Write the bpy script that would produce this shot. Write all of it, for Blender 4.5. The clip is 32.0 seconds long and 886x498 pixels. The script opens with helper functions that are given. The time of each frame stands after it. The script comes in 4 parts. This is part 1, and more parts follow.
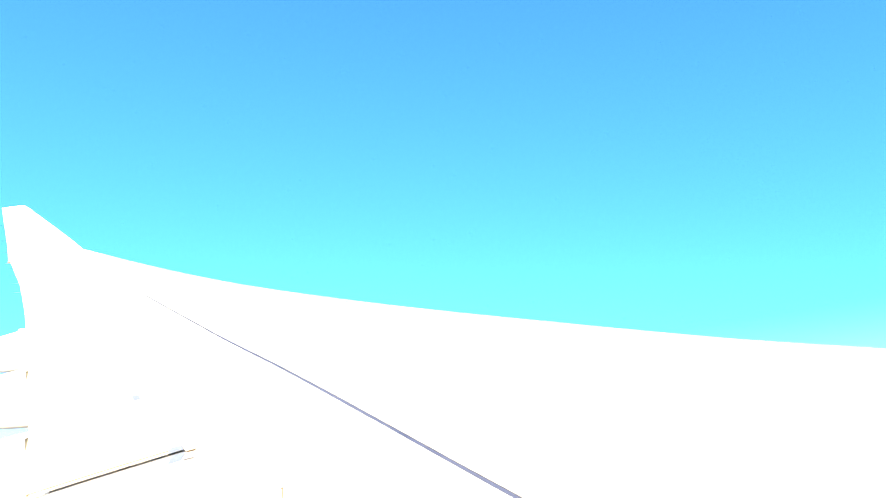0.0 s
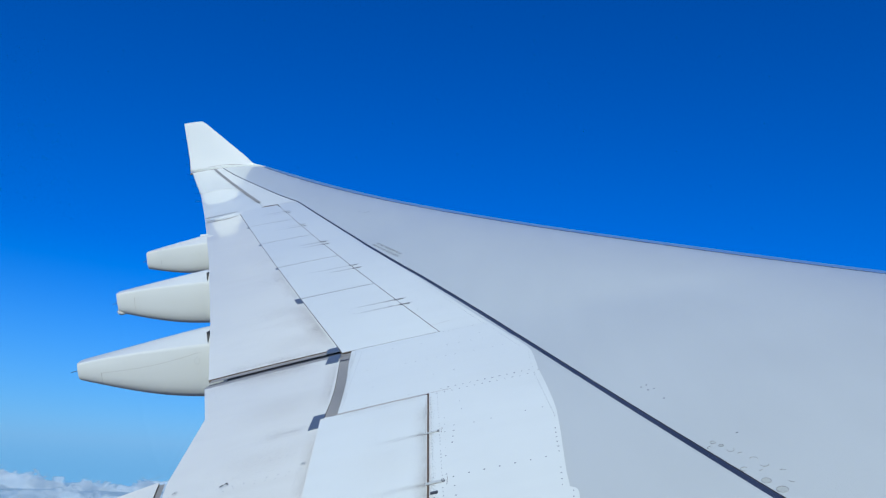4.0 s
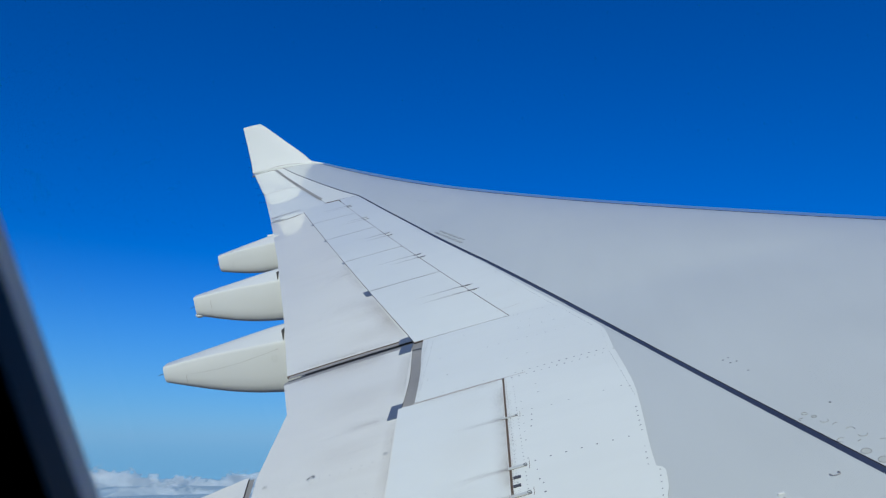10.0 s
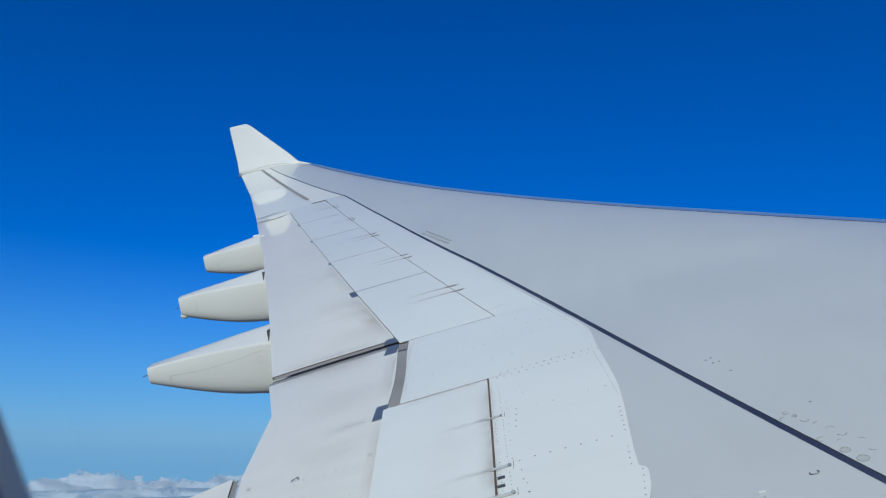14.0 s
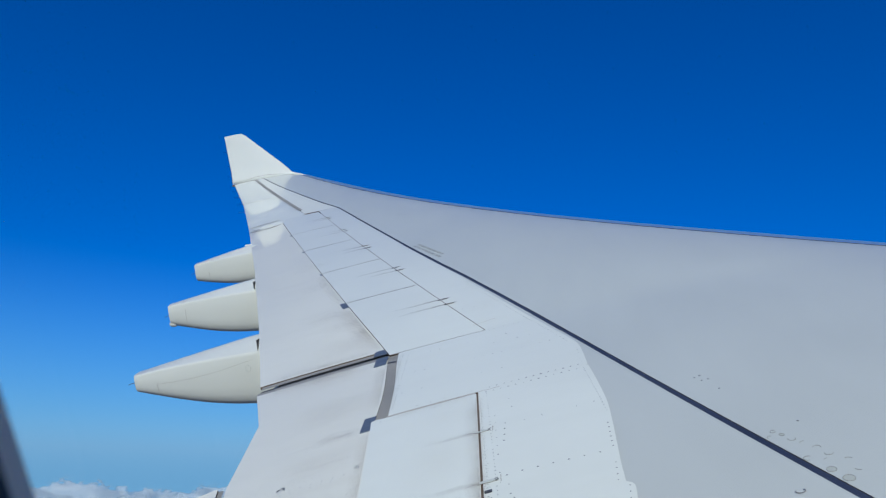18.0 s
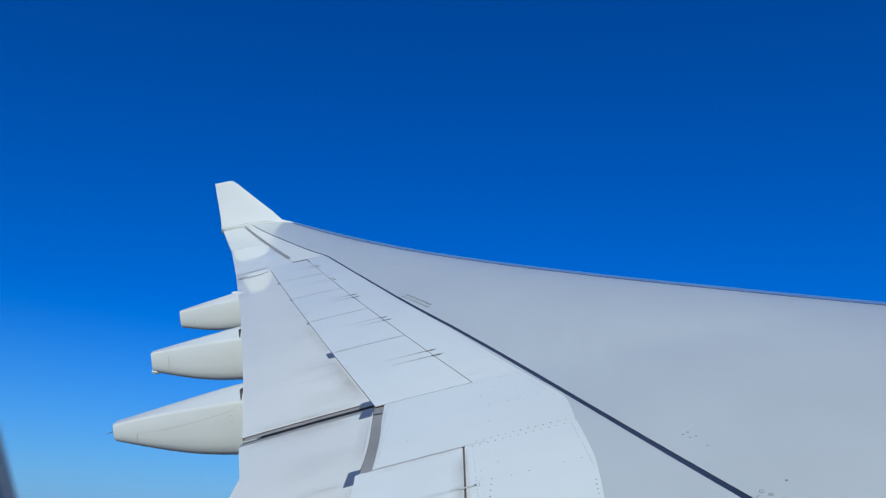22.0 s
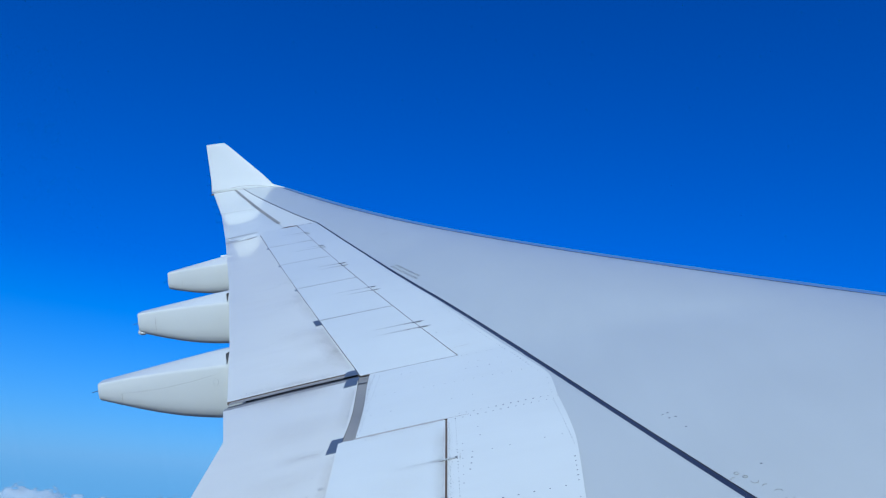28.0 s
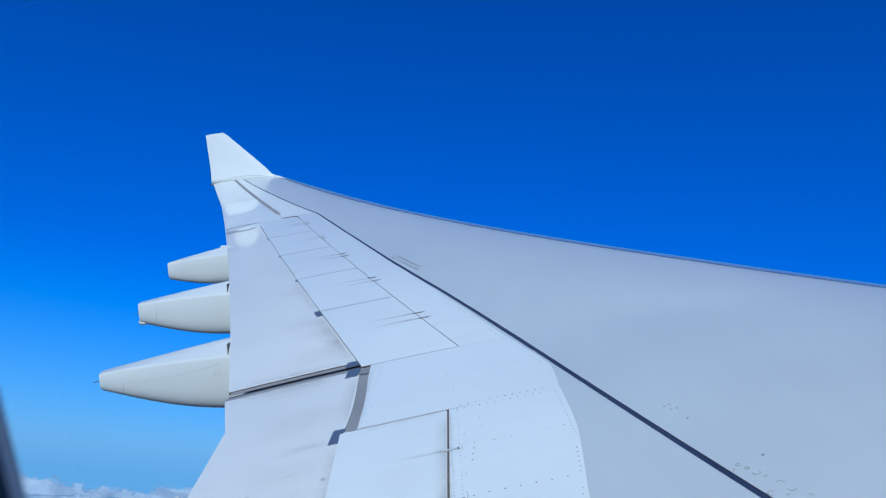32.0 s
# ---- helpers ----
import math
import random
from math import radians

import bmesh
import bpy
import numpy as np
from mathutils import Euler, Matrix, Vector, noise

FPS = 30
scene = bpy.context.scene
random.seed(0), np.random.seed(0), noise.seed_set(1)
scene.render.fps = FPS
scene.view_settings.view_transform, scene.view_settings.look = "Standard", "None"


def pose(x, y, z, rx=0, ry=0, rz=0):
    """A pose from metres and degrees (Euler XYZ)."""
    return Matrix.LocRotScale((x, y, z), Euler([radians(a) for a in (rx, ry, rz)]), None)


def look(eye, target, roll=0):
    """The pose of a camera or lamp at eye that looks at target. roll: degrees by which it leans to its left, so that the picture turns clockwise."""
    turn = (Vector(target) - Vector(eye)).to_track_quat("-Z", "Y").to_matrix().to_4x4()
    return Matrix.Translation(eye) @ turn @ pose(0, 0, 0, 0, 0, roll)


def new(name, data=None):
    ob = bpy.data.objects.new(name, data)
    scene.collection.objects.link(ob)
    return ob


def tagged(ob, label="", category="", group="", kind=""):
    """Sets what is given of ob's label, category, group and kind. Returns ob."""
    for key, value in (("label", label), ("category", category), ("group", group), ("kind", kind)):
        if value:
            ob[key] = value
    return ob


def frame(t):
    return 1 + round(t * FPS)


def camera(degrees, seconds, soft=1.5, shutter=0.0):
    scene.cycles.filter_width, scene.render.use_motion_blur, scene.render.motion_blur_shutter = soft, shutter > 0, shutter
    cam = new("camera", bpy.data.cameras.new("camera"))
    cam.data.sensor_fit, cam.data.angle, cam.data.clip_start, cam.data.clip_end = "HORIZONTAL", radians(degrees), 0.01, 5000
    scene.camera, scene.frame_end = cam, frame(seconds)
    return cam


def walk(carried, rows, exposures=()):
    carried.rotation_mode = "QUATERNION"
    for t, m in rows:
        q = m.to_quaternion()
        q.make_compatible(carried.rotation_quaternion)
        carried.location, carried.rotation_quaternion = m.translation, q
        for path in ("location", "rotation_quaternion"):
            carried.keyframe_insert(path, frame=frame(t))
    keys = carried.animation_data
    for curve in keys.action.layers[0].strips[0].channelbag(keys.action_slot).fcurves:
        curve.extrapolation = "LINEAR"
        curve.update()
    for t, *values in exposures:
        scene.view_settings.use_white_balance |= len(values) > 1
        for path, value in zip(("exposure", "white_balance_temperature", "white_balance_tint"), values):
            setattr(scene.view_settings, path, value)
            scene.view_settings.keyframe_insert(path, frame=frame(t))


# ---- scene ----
# The walk: seconds, eye (x forward, y outboard, z up, in the aircraft's axes), yaw, pitch, roll in degrees.
LENS = 65.1
ROWS = [
    (0, -1.0850, 2.412, 2.607, 11.076, 0.054, -4.381),
    (0.5, -1.0814, 2.411, 2.607, 6.938, -1.388, -5.120),
    (1, -1.0777, 2.412, 2.611, 4.768, -2.538, -4.909),
    (1.5, -1.0756, 2.413, 2.615, 2.706, -3.592, -4.506),
    (2, -1.0740, 2.417, 2.618, 0.212, -4.255, -3.868),
    (2.5, -1.0714, 2.420, 2.618, -0.106, -4.236, -3.059),
    (3, -1.0687, 2.423, 2.618, -0.453, -4.562, -2.897),
    (3.5, -1.0679, 2.425, 2.615, -0.984, -5.760, -3.023),
    (5.5, -1.0820, 2.441, 2.617, -3.391, -5.852, -4.605),
    (6, -1.0820, 2.442, 2.616, -3.930, -6.064, -5.042),
    (6.5, -1.0820, 2.442, 2.614, -4.075, -6.255, -5.405),
    (7, -1.0872, 2.442, 2.611, -3.852, -6.593, -5.553),
    (7.5, -1.0842, 2.442, 2.609, -4.514, -6.775, -5.918),
    (8, -1.0855, 2.443, 2.614, -5.377, -6.666, -6.419),
    (8.5, -1.0852, 2.445, 2.617, -6.121, -6.347, -6.994),
    (9, -1.0888, 2.446, 2.623, -6.242, -6.150, -7.319),
    (9.5, -1.0917, 2.446, 2.626, -6.055, -6.238, -7.621),
    (10, -1.0984, 2.447, 2.628, -6.737, -6.629, -7.996),
    (10.5, -1.0815, 2.447, 2.625, -6.873, -7.416, -7.992),
    (11, -1.0818, 2.446, 2.624, -5.083, -8.160, -6.870),
    (11.5, -1.0761, 2.446, 2.621, -4.850, -8.242, -6.669),
    (12, -1.0772, 2.447, 2.622, -5.716, -8.012, -7.091),
    (12.5, -1.0790, 2.447, 2.624, -6.061, -7.687, -7.481),
    (13, -1.0794, 2.447, 2.626, -6.024, -7.354, -7.703),
    (13.5, -1.0798, 2.447, 2.626, -5.850, -7.017, -7.714),
    (14, -1.0799, 2.446, 2.627, -5.706, -6.725, -7.817),
    (14.5, -1.0786, 2.444, 2.627, -5.517, -6.511, -7.899),
    (16.5, -1.0755, 2.438, 2.623, -5.129, -5.903, -7.713),
    (17, -1.0801, 2.437, 2.618, -4.942, -5.754, -7.246),
    (17.5, -1.0824, 2.438, 2.617, -4.999, -5.675, -6.847),
    (18, -1.0792, 2.437, 2.613, -4.917, -5.633, -6.492),
    (18.5, -1.0791, 2.437, 2.615, -4.722, -5.769, -6.331),
    (19, -1.0795, 2.437, 2.617, -4.564, -5.916, -6.101),
    (19.5, -1.0736, 2.435, 2.617, -4.587, -5.985, -6.067),
    (20, -1.0722, 2.434, 2.616, -4.099, -5.718, -6.044),
    (20.5, -1.0760, 2.431, 2.619, -2.021, -5.010, -5.945),
    (21, -1.0845, 2.430, 2.622, -2.036, -4.072, -5.847),
    (21.5, -1.0903, 2.429, 2.624, -3.064, -2.887, -5.569),
    (22, -1.0822, 2.427, 2.623, -3.522, -1.632, -5.432),
    (22.5, -1.0838, 2.427, 2.630, -2.983, -1.602, -5.131),
    (23, -1.0813, 2.425, 2.633, -2.881, -2.368, -4.917),
    (23.5, -1.0830, 2.424, 2.637, -2.511, -2.341, -4.775),
    (24, -1.0795, 2.421, 2.636, -1.908, -2.133, -4.841),
    (24.5, -1.0807, 2.421, 2.639, -2.028, -2.951, -4.965),
    (26.5, -1.0675, 2.433, 2.647, -3.314, -3.450, -3.846),
    (27, -1.0692, 2.433, 2.648, -2.961, -3.864, -3.501),
    (27.5, -1.0704, 2.433, 2.650, -2.882, -4.084, -3.396),
    (28, -1.0743, 2.432, 2.649, -2.929, -4.132, -3.263),
    (28.5, -1.0775, 2.432, 2.650, -2.949, -4.324, -3.214),
    (29, -1.0830, 2.432, 2.651, -2.980, -4.613, -3.197),
    (29.5, -1.0856, 2.433, 2.650, -2.996, -4.836, -3.163),
    (30, -1.0939, 2.434, 2.653, -3.046, -5.177, -3.288),
    (30.5, -1.0958, 2.435, 2.654, -3.101, -5.883, -3.314),
    (31, -1.0959, 2.435, 2.653, -3.043, -5.708, -3.289),
    (31.5, -1.0980, 2.435, 2.656, -3.047, -5.275, -3.202),
    (32, -1.0968, 2.435, 2.657, -2.907, -4.923, -3.145),
]
# The aircraft is banked and climbing: the world's up in the aircraft's axes.
UP = Vector((0.100, 0.388, 0.917)).normalized()
BANK = UP.rotation_difference(Vector((0, 0, 1))).to_matrix().to_4x4()

cam = camera(LENS, 32.0, soft=1.2)
# a small phone lens: sharp on the wing, soft on the window frame at arm's length
cam.data.dof.use_dof, cam.data.dof.focus_distance, cam.data.dof.aperture_fstop = True, 11.0, 8.0


def eye_pose(x, y, z, yaw, pitch, roll):
    a, b = radians(yaw), radians(pitch)
    way = Vector((math.sin(a) * math.cos(b), math.cos(a) * math.cos(b), math.sin(b)))
    eye = Vector((x, y, z))
    return BANK @ look(eye, eye + way * 10, roll)


walk(cam, [(r[0], eye_pose(*r[1:])) for r in ROWS],
     exposures=[(0.0, 3.15, 14000, 4), (0.3, 1.9, 10000, 0), (0.6, 1.0, 7500, -1), (1.0, 0.50, 6050, -1), (2.0, 0.20, 6000, -1), (3.5, 0.13, 6100, -1),
                (6.0, 0.10, 6400, -1), (9.0, 0.0, 6500, -1), (11.0, -0.09, 6680, -1), (19.0, -0.09, 6600, -1), (21.0, -0.08, 6450, -1), (22.5, 0.02, 6350, -1),
                (24.5, 0.14, 6150, -1), (26.5, 0.04, 5650, -1), (32.0, 0.0, 5500, -1)])

# ---------------------------------------------------------------- light
SUN_AC = Vector((0.10, -0.70, 0.72)).normalized()
SUN = (BANK.to_3x3() @ SUN_AC).normalized()
lamp = bpy.data.lights.new("sun", "SUN")
lamp.energy, lamp.angle, lamp.color = 4.2, radians(0.53), (1.0, 0.985, 0.915)
sun = new("sun", lamp)
sun.matrix_world = look(SUN * 100, (0, 0, 0))

world = bpy.data.worlds.new("sky")
scene.world = world
world.use_nodes = True
wn, wl = world.node_tree.nodes, world.node_tree.links
wn.clear()
sky = wn.new("ShaderNodeTexSky")
sky.sky_type, sky.sun_disc = "NISHITA", False
sky.sun_elevation, sky.sun_rotation = math.asin(SUN.z), math.atan2(SUN.x, SUN.y)
sky.altitude, sky.air_density, sky.dust_density, sky.ozone_density = 2500, 1.25, 0.2, 5.0
scale = wn.new("ShaderNodeMix")
scale.data_type, scale.blend_type = "RGBA", "MULTIPLY"
scale.inputs["Factor"].default_value = 1.0
scale.inputs["B"].default_value = (0.098, 0.096, 0.106, 1)
gamma = wn.new("ShaderNodeGamma")
gamma.inputs["Gamma"].default_value = 0.90
sat = wn.new("ShaderNodeHueSaturation")
sat.inputs["Saturation"].default_value = 1.38
tone = wn.new("ShaderNodeMix")
tone.data_type, tone.blend_type = "RGBA", "MULTIPLY"
tone.inputs["Factor"].default_value = 1.0
tone.inputs["B"].default_value = (0.70, 0.88, 1.36, 1)
back = wn.new("ShaderNodeBackground")
back.inputs["Strength"].default_value = 0.80
wout = wn.new("ShaderNodeOutputWorld")
wl.new(sky.outputs[0], scale.inputs["A"])
wl.new(scale.outputs["Result"], gamma.inputs["Color"])
wl.new(gamma.outputs[0], sat.inputs["Color"])
wl.new(sat.outputs[0], tone.inputs["A"])
wl.new(tone.outputs["Result"], back.inputs["Color"])
wl.new(back.outputs[0], wout.inputs["Surface"])


# ---------------------------------------------------------------- materials
def paint(name, base, rough, vary=0.05, grime=0.0, coat=0.0, metal=0.0, bump=0.0, streak=(0.35, 2.2, 1.0), grime_colour=(0.22, 0.18, 0.13)):
    """A painted or metal surface: two scales of tone, streaks along the airflow, fine relief."""
    m = bpy.data.materials.new(name)
    m.use_nodes = True
    n, l = m.node_tree.nodes, m.node_tree.links
    bsdf = n["Principled BSDF"]
    tc = n.new("ShaderNodeTexCoord")
    mp = n.new("ShaderNodeMapping")
    mp.inputs["Scale"].default_value = streak
    l.new(tc.outputs["Object"], mp.inputs["Vector"])
    big = n.new("ShaderNodeTexNoise")
    big.inputs["Scale"].default_value, big.inputs["Detail"].default_value = 0.9, 5
    l.new(tc.outputs["Object"], big.inputs["Vector"])
    run = n.new("ShaderNodeTexNoise")
    run.inputs["Scale"].default_value, run.inputs["Detail"].default_value = 1.6, 6
    l.new(mp.outputs[0], run.inputs["Vector"])
    fine = n.new("ShaderNodeTexNoise")
    fine.inputs["Scale"].default_value, fine.inputs["Detail"].default_value = 60, 3
    l.new(tc.outputs["Object"], fine.inputs["Vector"])
    add = n.new("ShaderNodeMath")
    add.operation = "ADD"
    l.new(big.outputs["Fac"], add.inputs[0])
    l.new(run.outputs["Fac"], add.inputs[1])
    rng = n.new("ShaderNodeMapRange")
    rng.inputs["From Min"].default_value, rng.inputs["From Max"].default_value = 0.7, 1.3
    rng.inputs["To Min"].default_value, rng.inputs["To Max"].default_value = 1 - vary, 1 + vary
    l.new(add.outputs[0], rng.inputs["Value"])
    mul = n.new("ShaderNodeVectorMath")
    mul.operation = "SCALE"
    mul.inputs[0].default_value = base
    l.new(rng.outputs[0], mul.inputs["Scale"])
    colour = mul.outputs[0]
    if grime:
        ramp = n.new("ShaderNodeMapRange")
        ramp.inputs["From Min"].default_value, ramp.inputs["From Max"].default_value = 0.52, 0.78
        ramp.inputs["To Min"].default_value, ramp.inputs["To Max"].default_value = 0.0, grime
        l.new(run.outputs["Fac"], ramp.inputs["Value"])
        mix = n.new("ShaderNodeMix")
        mix.data_type = "RGBA"
        l.new(ramp.outputs[0], mix.inputs["Factor"])
        l.new(colour, mix.inputs["A"])
        mix.inputs["B"].default_value = (*grime_colour, 1)
        colour = mix.outputs["Result"]
    l.new(colour, bsdf.inputs["Base Color"])
    rr = n.new("ShaderNodeMapRange")
    rr.inputs["To Min"].default_value, rr.inputs["To Max"].default_value = rough * 0.75, rough * 1.3
    l.new(big.outputs["Fac"], rr.inputs["Value"])
    l.new(rr.outputs[0], bsdf.inputs["Roughness"])
    bsdf.inputs["Metallic"].default_value = metal
    bsdf.inputs["Coat Weight"].default_value, bsdf.inputs["Coat Roughness"].default_value = coat, 0.05
    if bump:
        bp = n.new("ShaderNodeBump")
        bp.inputs["Strength"].default_value, bp.inputs["Distance"].default_value = bump, 0.002
        l.new(fine.outputs["Fac"], bp.inputs["Height"])
        l.new(bp.outputs[0], bsdf.inputs["Normal"])
    return m


WHITE = paint("white_paint", (0.715, 0.735, 0.70), 0.34, 0.035, 0.08, 0.8)
FLAP_WHITE = paint("flap_paint", (0.69, 0.68, 0.625), 0.34, 0.05, 0.13, 0.7)
GREY = paint("grey_skin_paint", (0.485, 0.508, 0.506), 0.36, 0.03, 0.0, 0.4, streak=(3.0, 0.5, 1.0))
GLOSS = paint("gloss_white_paint", (0.53, 0.535, 0.52), 0.22, 0.02, 0.0, 0.5)
CREAM = paint("fairing_paint", (0.525, 0.53, 0.51), 0.32, 0.03, 0.08, 0.2)
# cyan tint puts the sky's reflection into the slat metal's colour
SLAT = paint("sky_tinted_slat_metal", (0.68, 0.86, 0.88), 0.22, 0.02, metal=0.75)
# duller, slightly darker white for the outer panels
TIP_WHITE = paint("dull_white_paint", (0.60, 0.615, 0.60), 0.42, 0.035, 0.08, 0.3)
TIP_WHITE.node_tree.nodes["Principled BSDF"].inputs["Specular IOR Level"].default_value = 0.3
BEAD = paint("pale_sealant", (0.62, 0.63, 0.63), 0.4, 0.05)
SEAL = paint("dark_sealant", (0.028, 0.038, 0.075), 0.55, 0.15)
RUBBER = paint("grey_rubber_seal", (0.23, 0.225, 0.225), 0.6, 0.15, 0.25)
DARK = paint("dark_structure", (0.05, 0.056, 0.075), 0.6, 0.2)
FASTENER = paint("fastener_metal", (0.20, 0.21, 0.23), 0.45, 0.1, metal=0.5)
# bluish colour of the shade painted into the corner cutouts
BLUE_SHADE = paint("cutout_shade", (0.075, 0.10, 0.155), 0.5, 0.1)
UNDER = paint("underside_paint", (0.45, 0.46, 0.47), 0.4, 0.04, 0.1)
PLASTIC = paint("cabin_plastic", (0.045, 0.045, 0.048), 0.5, 0.05)
# warm tint and translucency stand in for warmer light on the rim
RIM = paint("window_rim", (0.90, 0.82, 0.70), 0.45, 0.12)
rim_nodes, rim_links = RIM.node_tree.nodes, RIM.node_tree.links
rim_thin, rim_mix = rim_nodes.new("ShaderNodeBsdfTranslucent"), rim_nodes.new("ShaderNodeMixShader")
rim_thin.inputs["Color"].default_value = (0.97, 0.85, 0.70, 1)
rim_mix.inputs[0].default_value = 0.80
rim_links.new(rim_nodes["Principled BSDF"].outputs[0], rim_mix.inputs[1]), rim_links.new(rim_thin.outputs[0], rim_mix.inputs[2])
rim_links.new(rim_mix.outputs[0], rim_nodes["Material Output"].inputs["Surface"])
PLUG = paint("plug_paint", (0.40, 0.415, 0.40), 0.45, 0.08)
FILLER = paint("grey_filler", (0.28, 0.285, 0.28), 0.5, 0.15)
INK = paint("stencil_ink", (0.25, 0.262, 0.28), 0.6, 0.1)
BODY = paint("fuselage_paint", (0.75, 0.75, 0.75), 0.3, 0.03)


def stain_material():
    m = bpy.data.materials.new("brown_stain")
    m.use_nodes = True
    n, l = m.node_tree.nodes, m.node_tree.links
    b = n["Principled BSDF"]
    b.inputs["Base Color"].default_value = (0.23, 0.135, 0.06, 1)
    b.inputs["Roughness"].default_value = 0.6
    at = n.new("ShaderNodeAttribute")
    at.attribute_name = "fade"
    tc = n.new("ShaderNodeTexCoord")
    nz = n.new("ShaderNodeTexNoise")
    nz.inputs["Scale"].default_value, nz.inputs["Detail"].default_value = 14, 5
    l.new(tc.outputs["Object"], nz.inputs["Vector"])
    mu = n.new("ShaderNodeMath")
    mu.operation = "MULTIPLY"
    l.new(at.outputs["Fac"], mu.inputs[0])
    l.new(nz.outputs["Fac"], mu.inputs[1])
    l.new(mu.outputs[0], b.inputs["Alpha"])
    return m


# top faces of the fairings are darker and greyer than their sides
ROOF = paint("fairing_top_grey", (0.46, 0.475, 0.49), 0.36, 0.04, 0.1, 0.2)
SOFT_SEAM = paint("filled_seam", (0.40, 0.375, 0.345), 0.55, 0.2)
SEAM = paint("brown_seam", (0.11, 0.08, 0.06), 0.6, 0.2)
STAIN = stain_material()

# ---------------------------------------------------------------- the wing's shape
Y_ROOT, Y_KINK, Y_TIP = 2.82, 9.40, 28.62


def x_le(y):
    return 8.230 - 0.6317 * (y - Y_ROOT)


def x_te(y):
    if y <= Y_KINK:
        return -3.7637 - 0.1 * (y - Y_KINK)
    return -3.7637 - 0.3616 * (y - Y_KINK)


def lerp(pairs, v):
    for (a, p), (b, q) in zip(pairs, pairs[1:]):
        if v <= b:
            k = min(max((v - a) / (b - a), 0), 1)
            return p + (q - p) * k
    return pairs[-1][1]


def z_at(x, y):
    """Height of the upper skin: a cambered section with washout, on a wing that bends upward."""
    c = x_le(y) - x_te(y)
    s = (x_le(y) - x) / c
    w = (y - Y_ROOT) / 25.78
    e = y - Y_ROOT
    base = 0.0804 * e + 0.002 * e * e
    if s > 1:
        return base - (s - 1) * c * 0.15
    s = max(s, 0.0)
    thick = 0.1406 + (0.0994 - 0.1406) * w
    turn = math.sin(radians(4.5334 + (-1.0906 - 4.5334) * w))
    top = thick * (1.48 * math.sqrt(s) - 0.63 * s - 1.76 * s ** 2 + 1.42 * s ** 3 - 0.51 * s ** 4)
    droop = 0.07 * min(max((w - 0.35) / 0.3, 0), 1) * max(1 - s / 0.45, 0) ** 2
    return base + (1 - s) * c * turn + c * top - droop


def z_low(x, y):
    c = x_le(y) - x_te(y)
    s = min(max((x_le(y) - x) / c, 0.0), 1.0)
    w = (y - Y_ROOT) / 25.78
    e = y - Y_ROOT
    turn = math.sin(radians(4.5334 + (-1.0906 - 4.5334) * w))
    thick = 0.1406 + (0.0994 - 0.1406) * w
    top = thick * (1.48 * math.sqrt(s) - 0.63 * s - 1.76 * s ** 2 + 1.42 * s ** 3 - 0.51 * s ** 4)
    return 0.0804 * e + 0.002 * e * e + (1 - s) * c * turn - 0.55 * c * top


def chord(s):
    return lambda y: x_le(y) - s * (x_le(y) - x_te(y))


def line(xa, ya, xb, yb):
    return lambda y: xa + (xb - xa) * (y - ya) / (yb - ya)


def spar(y):
    """The sealed joint between the grey skin and the white trailing panels."""
    s = lerp([(2.8, 0.612), (5.6, 0.614), (7.7, 0.616), (8.5, 0.617), (9.4, 0.619), (10.43, 0.608), (11.55, 0.597), (12.41, 0.591), (14.08, 0.577), (17.41, 0.542), (19.84, 0.514), (20.99, 0.533), (22.87, 0.558), (24.07, 0.578), (25.38, 0.606), (27.05, 0.650), (28.74, 0.693)], y)
    return x_le(y) - s * (x_le(y) - x_te(y))


def bend(pairs, v):
    """A smooth curve through pairs of (y, x)."""
    n = len(pairs)
    for i in range(n - 1):
        (a, p), (b, q) = pairs[i], pairs[i + 1]
        if v <= b or i == n - 2:
            k = min(max((v - a) / (b - a), 0), 1)
            m0 = (q - pairs[i - 1][1]) / (b - pairs[i - 1][0]) if i else (q - p) / (b - a)
            m1 = (pairs[i + 2][1] - p) / (pairs[i + 2][0] - a) if i < n - 2 else (q - p) / (b - a)
            h = b - a
            return p * (1 + 2 * k) * (1 - k) ** 2 + q * k * k * (3 - 2 * k) + h * m0 * k * (1 - k) ** 2 - h * m1 * k * k * (1 - k)


def joint_edge(y):
    """Front edge of the white panels, a hand's width behind the sealed joint inboard."""
    return spar(y) - lerp([(8.9, 0.060), (9.5, 0.078), (10.1, 0.076), (10.7, 0.068), (12.5, 0.045), (14.5, 0.030)], y)


def flap_edge(y):
    if y > Y_KINK:
        return x_te(y) + lerp([(9.4, -0.01), (11.5, 0.04), (15.4, 0.07), (17.94, 0.05), (20.11, 0.03), (21.86, -0.01), (23.7, -0.06), (24.88, -0.13), (26.42, -0.22), (28.82, -0.36)], y)
    return lerp([(6.9, -3.36), (7.53, -3.40), (8.51, -3.49), (9.33, -3.79)], y)


def slot_front(y):
    return bend([(7.88, -2.150), (8.16, -2.160), (8.53, -2.180), (8.96, -2.222), (9.40, -2.252)], y)


def slot_rear(y):
    return bend([(7.88, -2.270), (8.10, -2.268), (8.47, -2.279), (9.04, -2.333), (9.40, -2.372)], y)


hinge = line(-1.33, 9.35, -5.53, 19.60)
aileron_hinge = line(-6.18, 20.33, -10.19, 28.57)


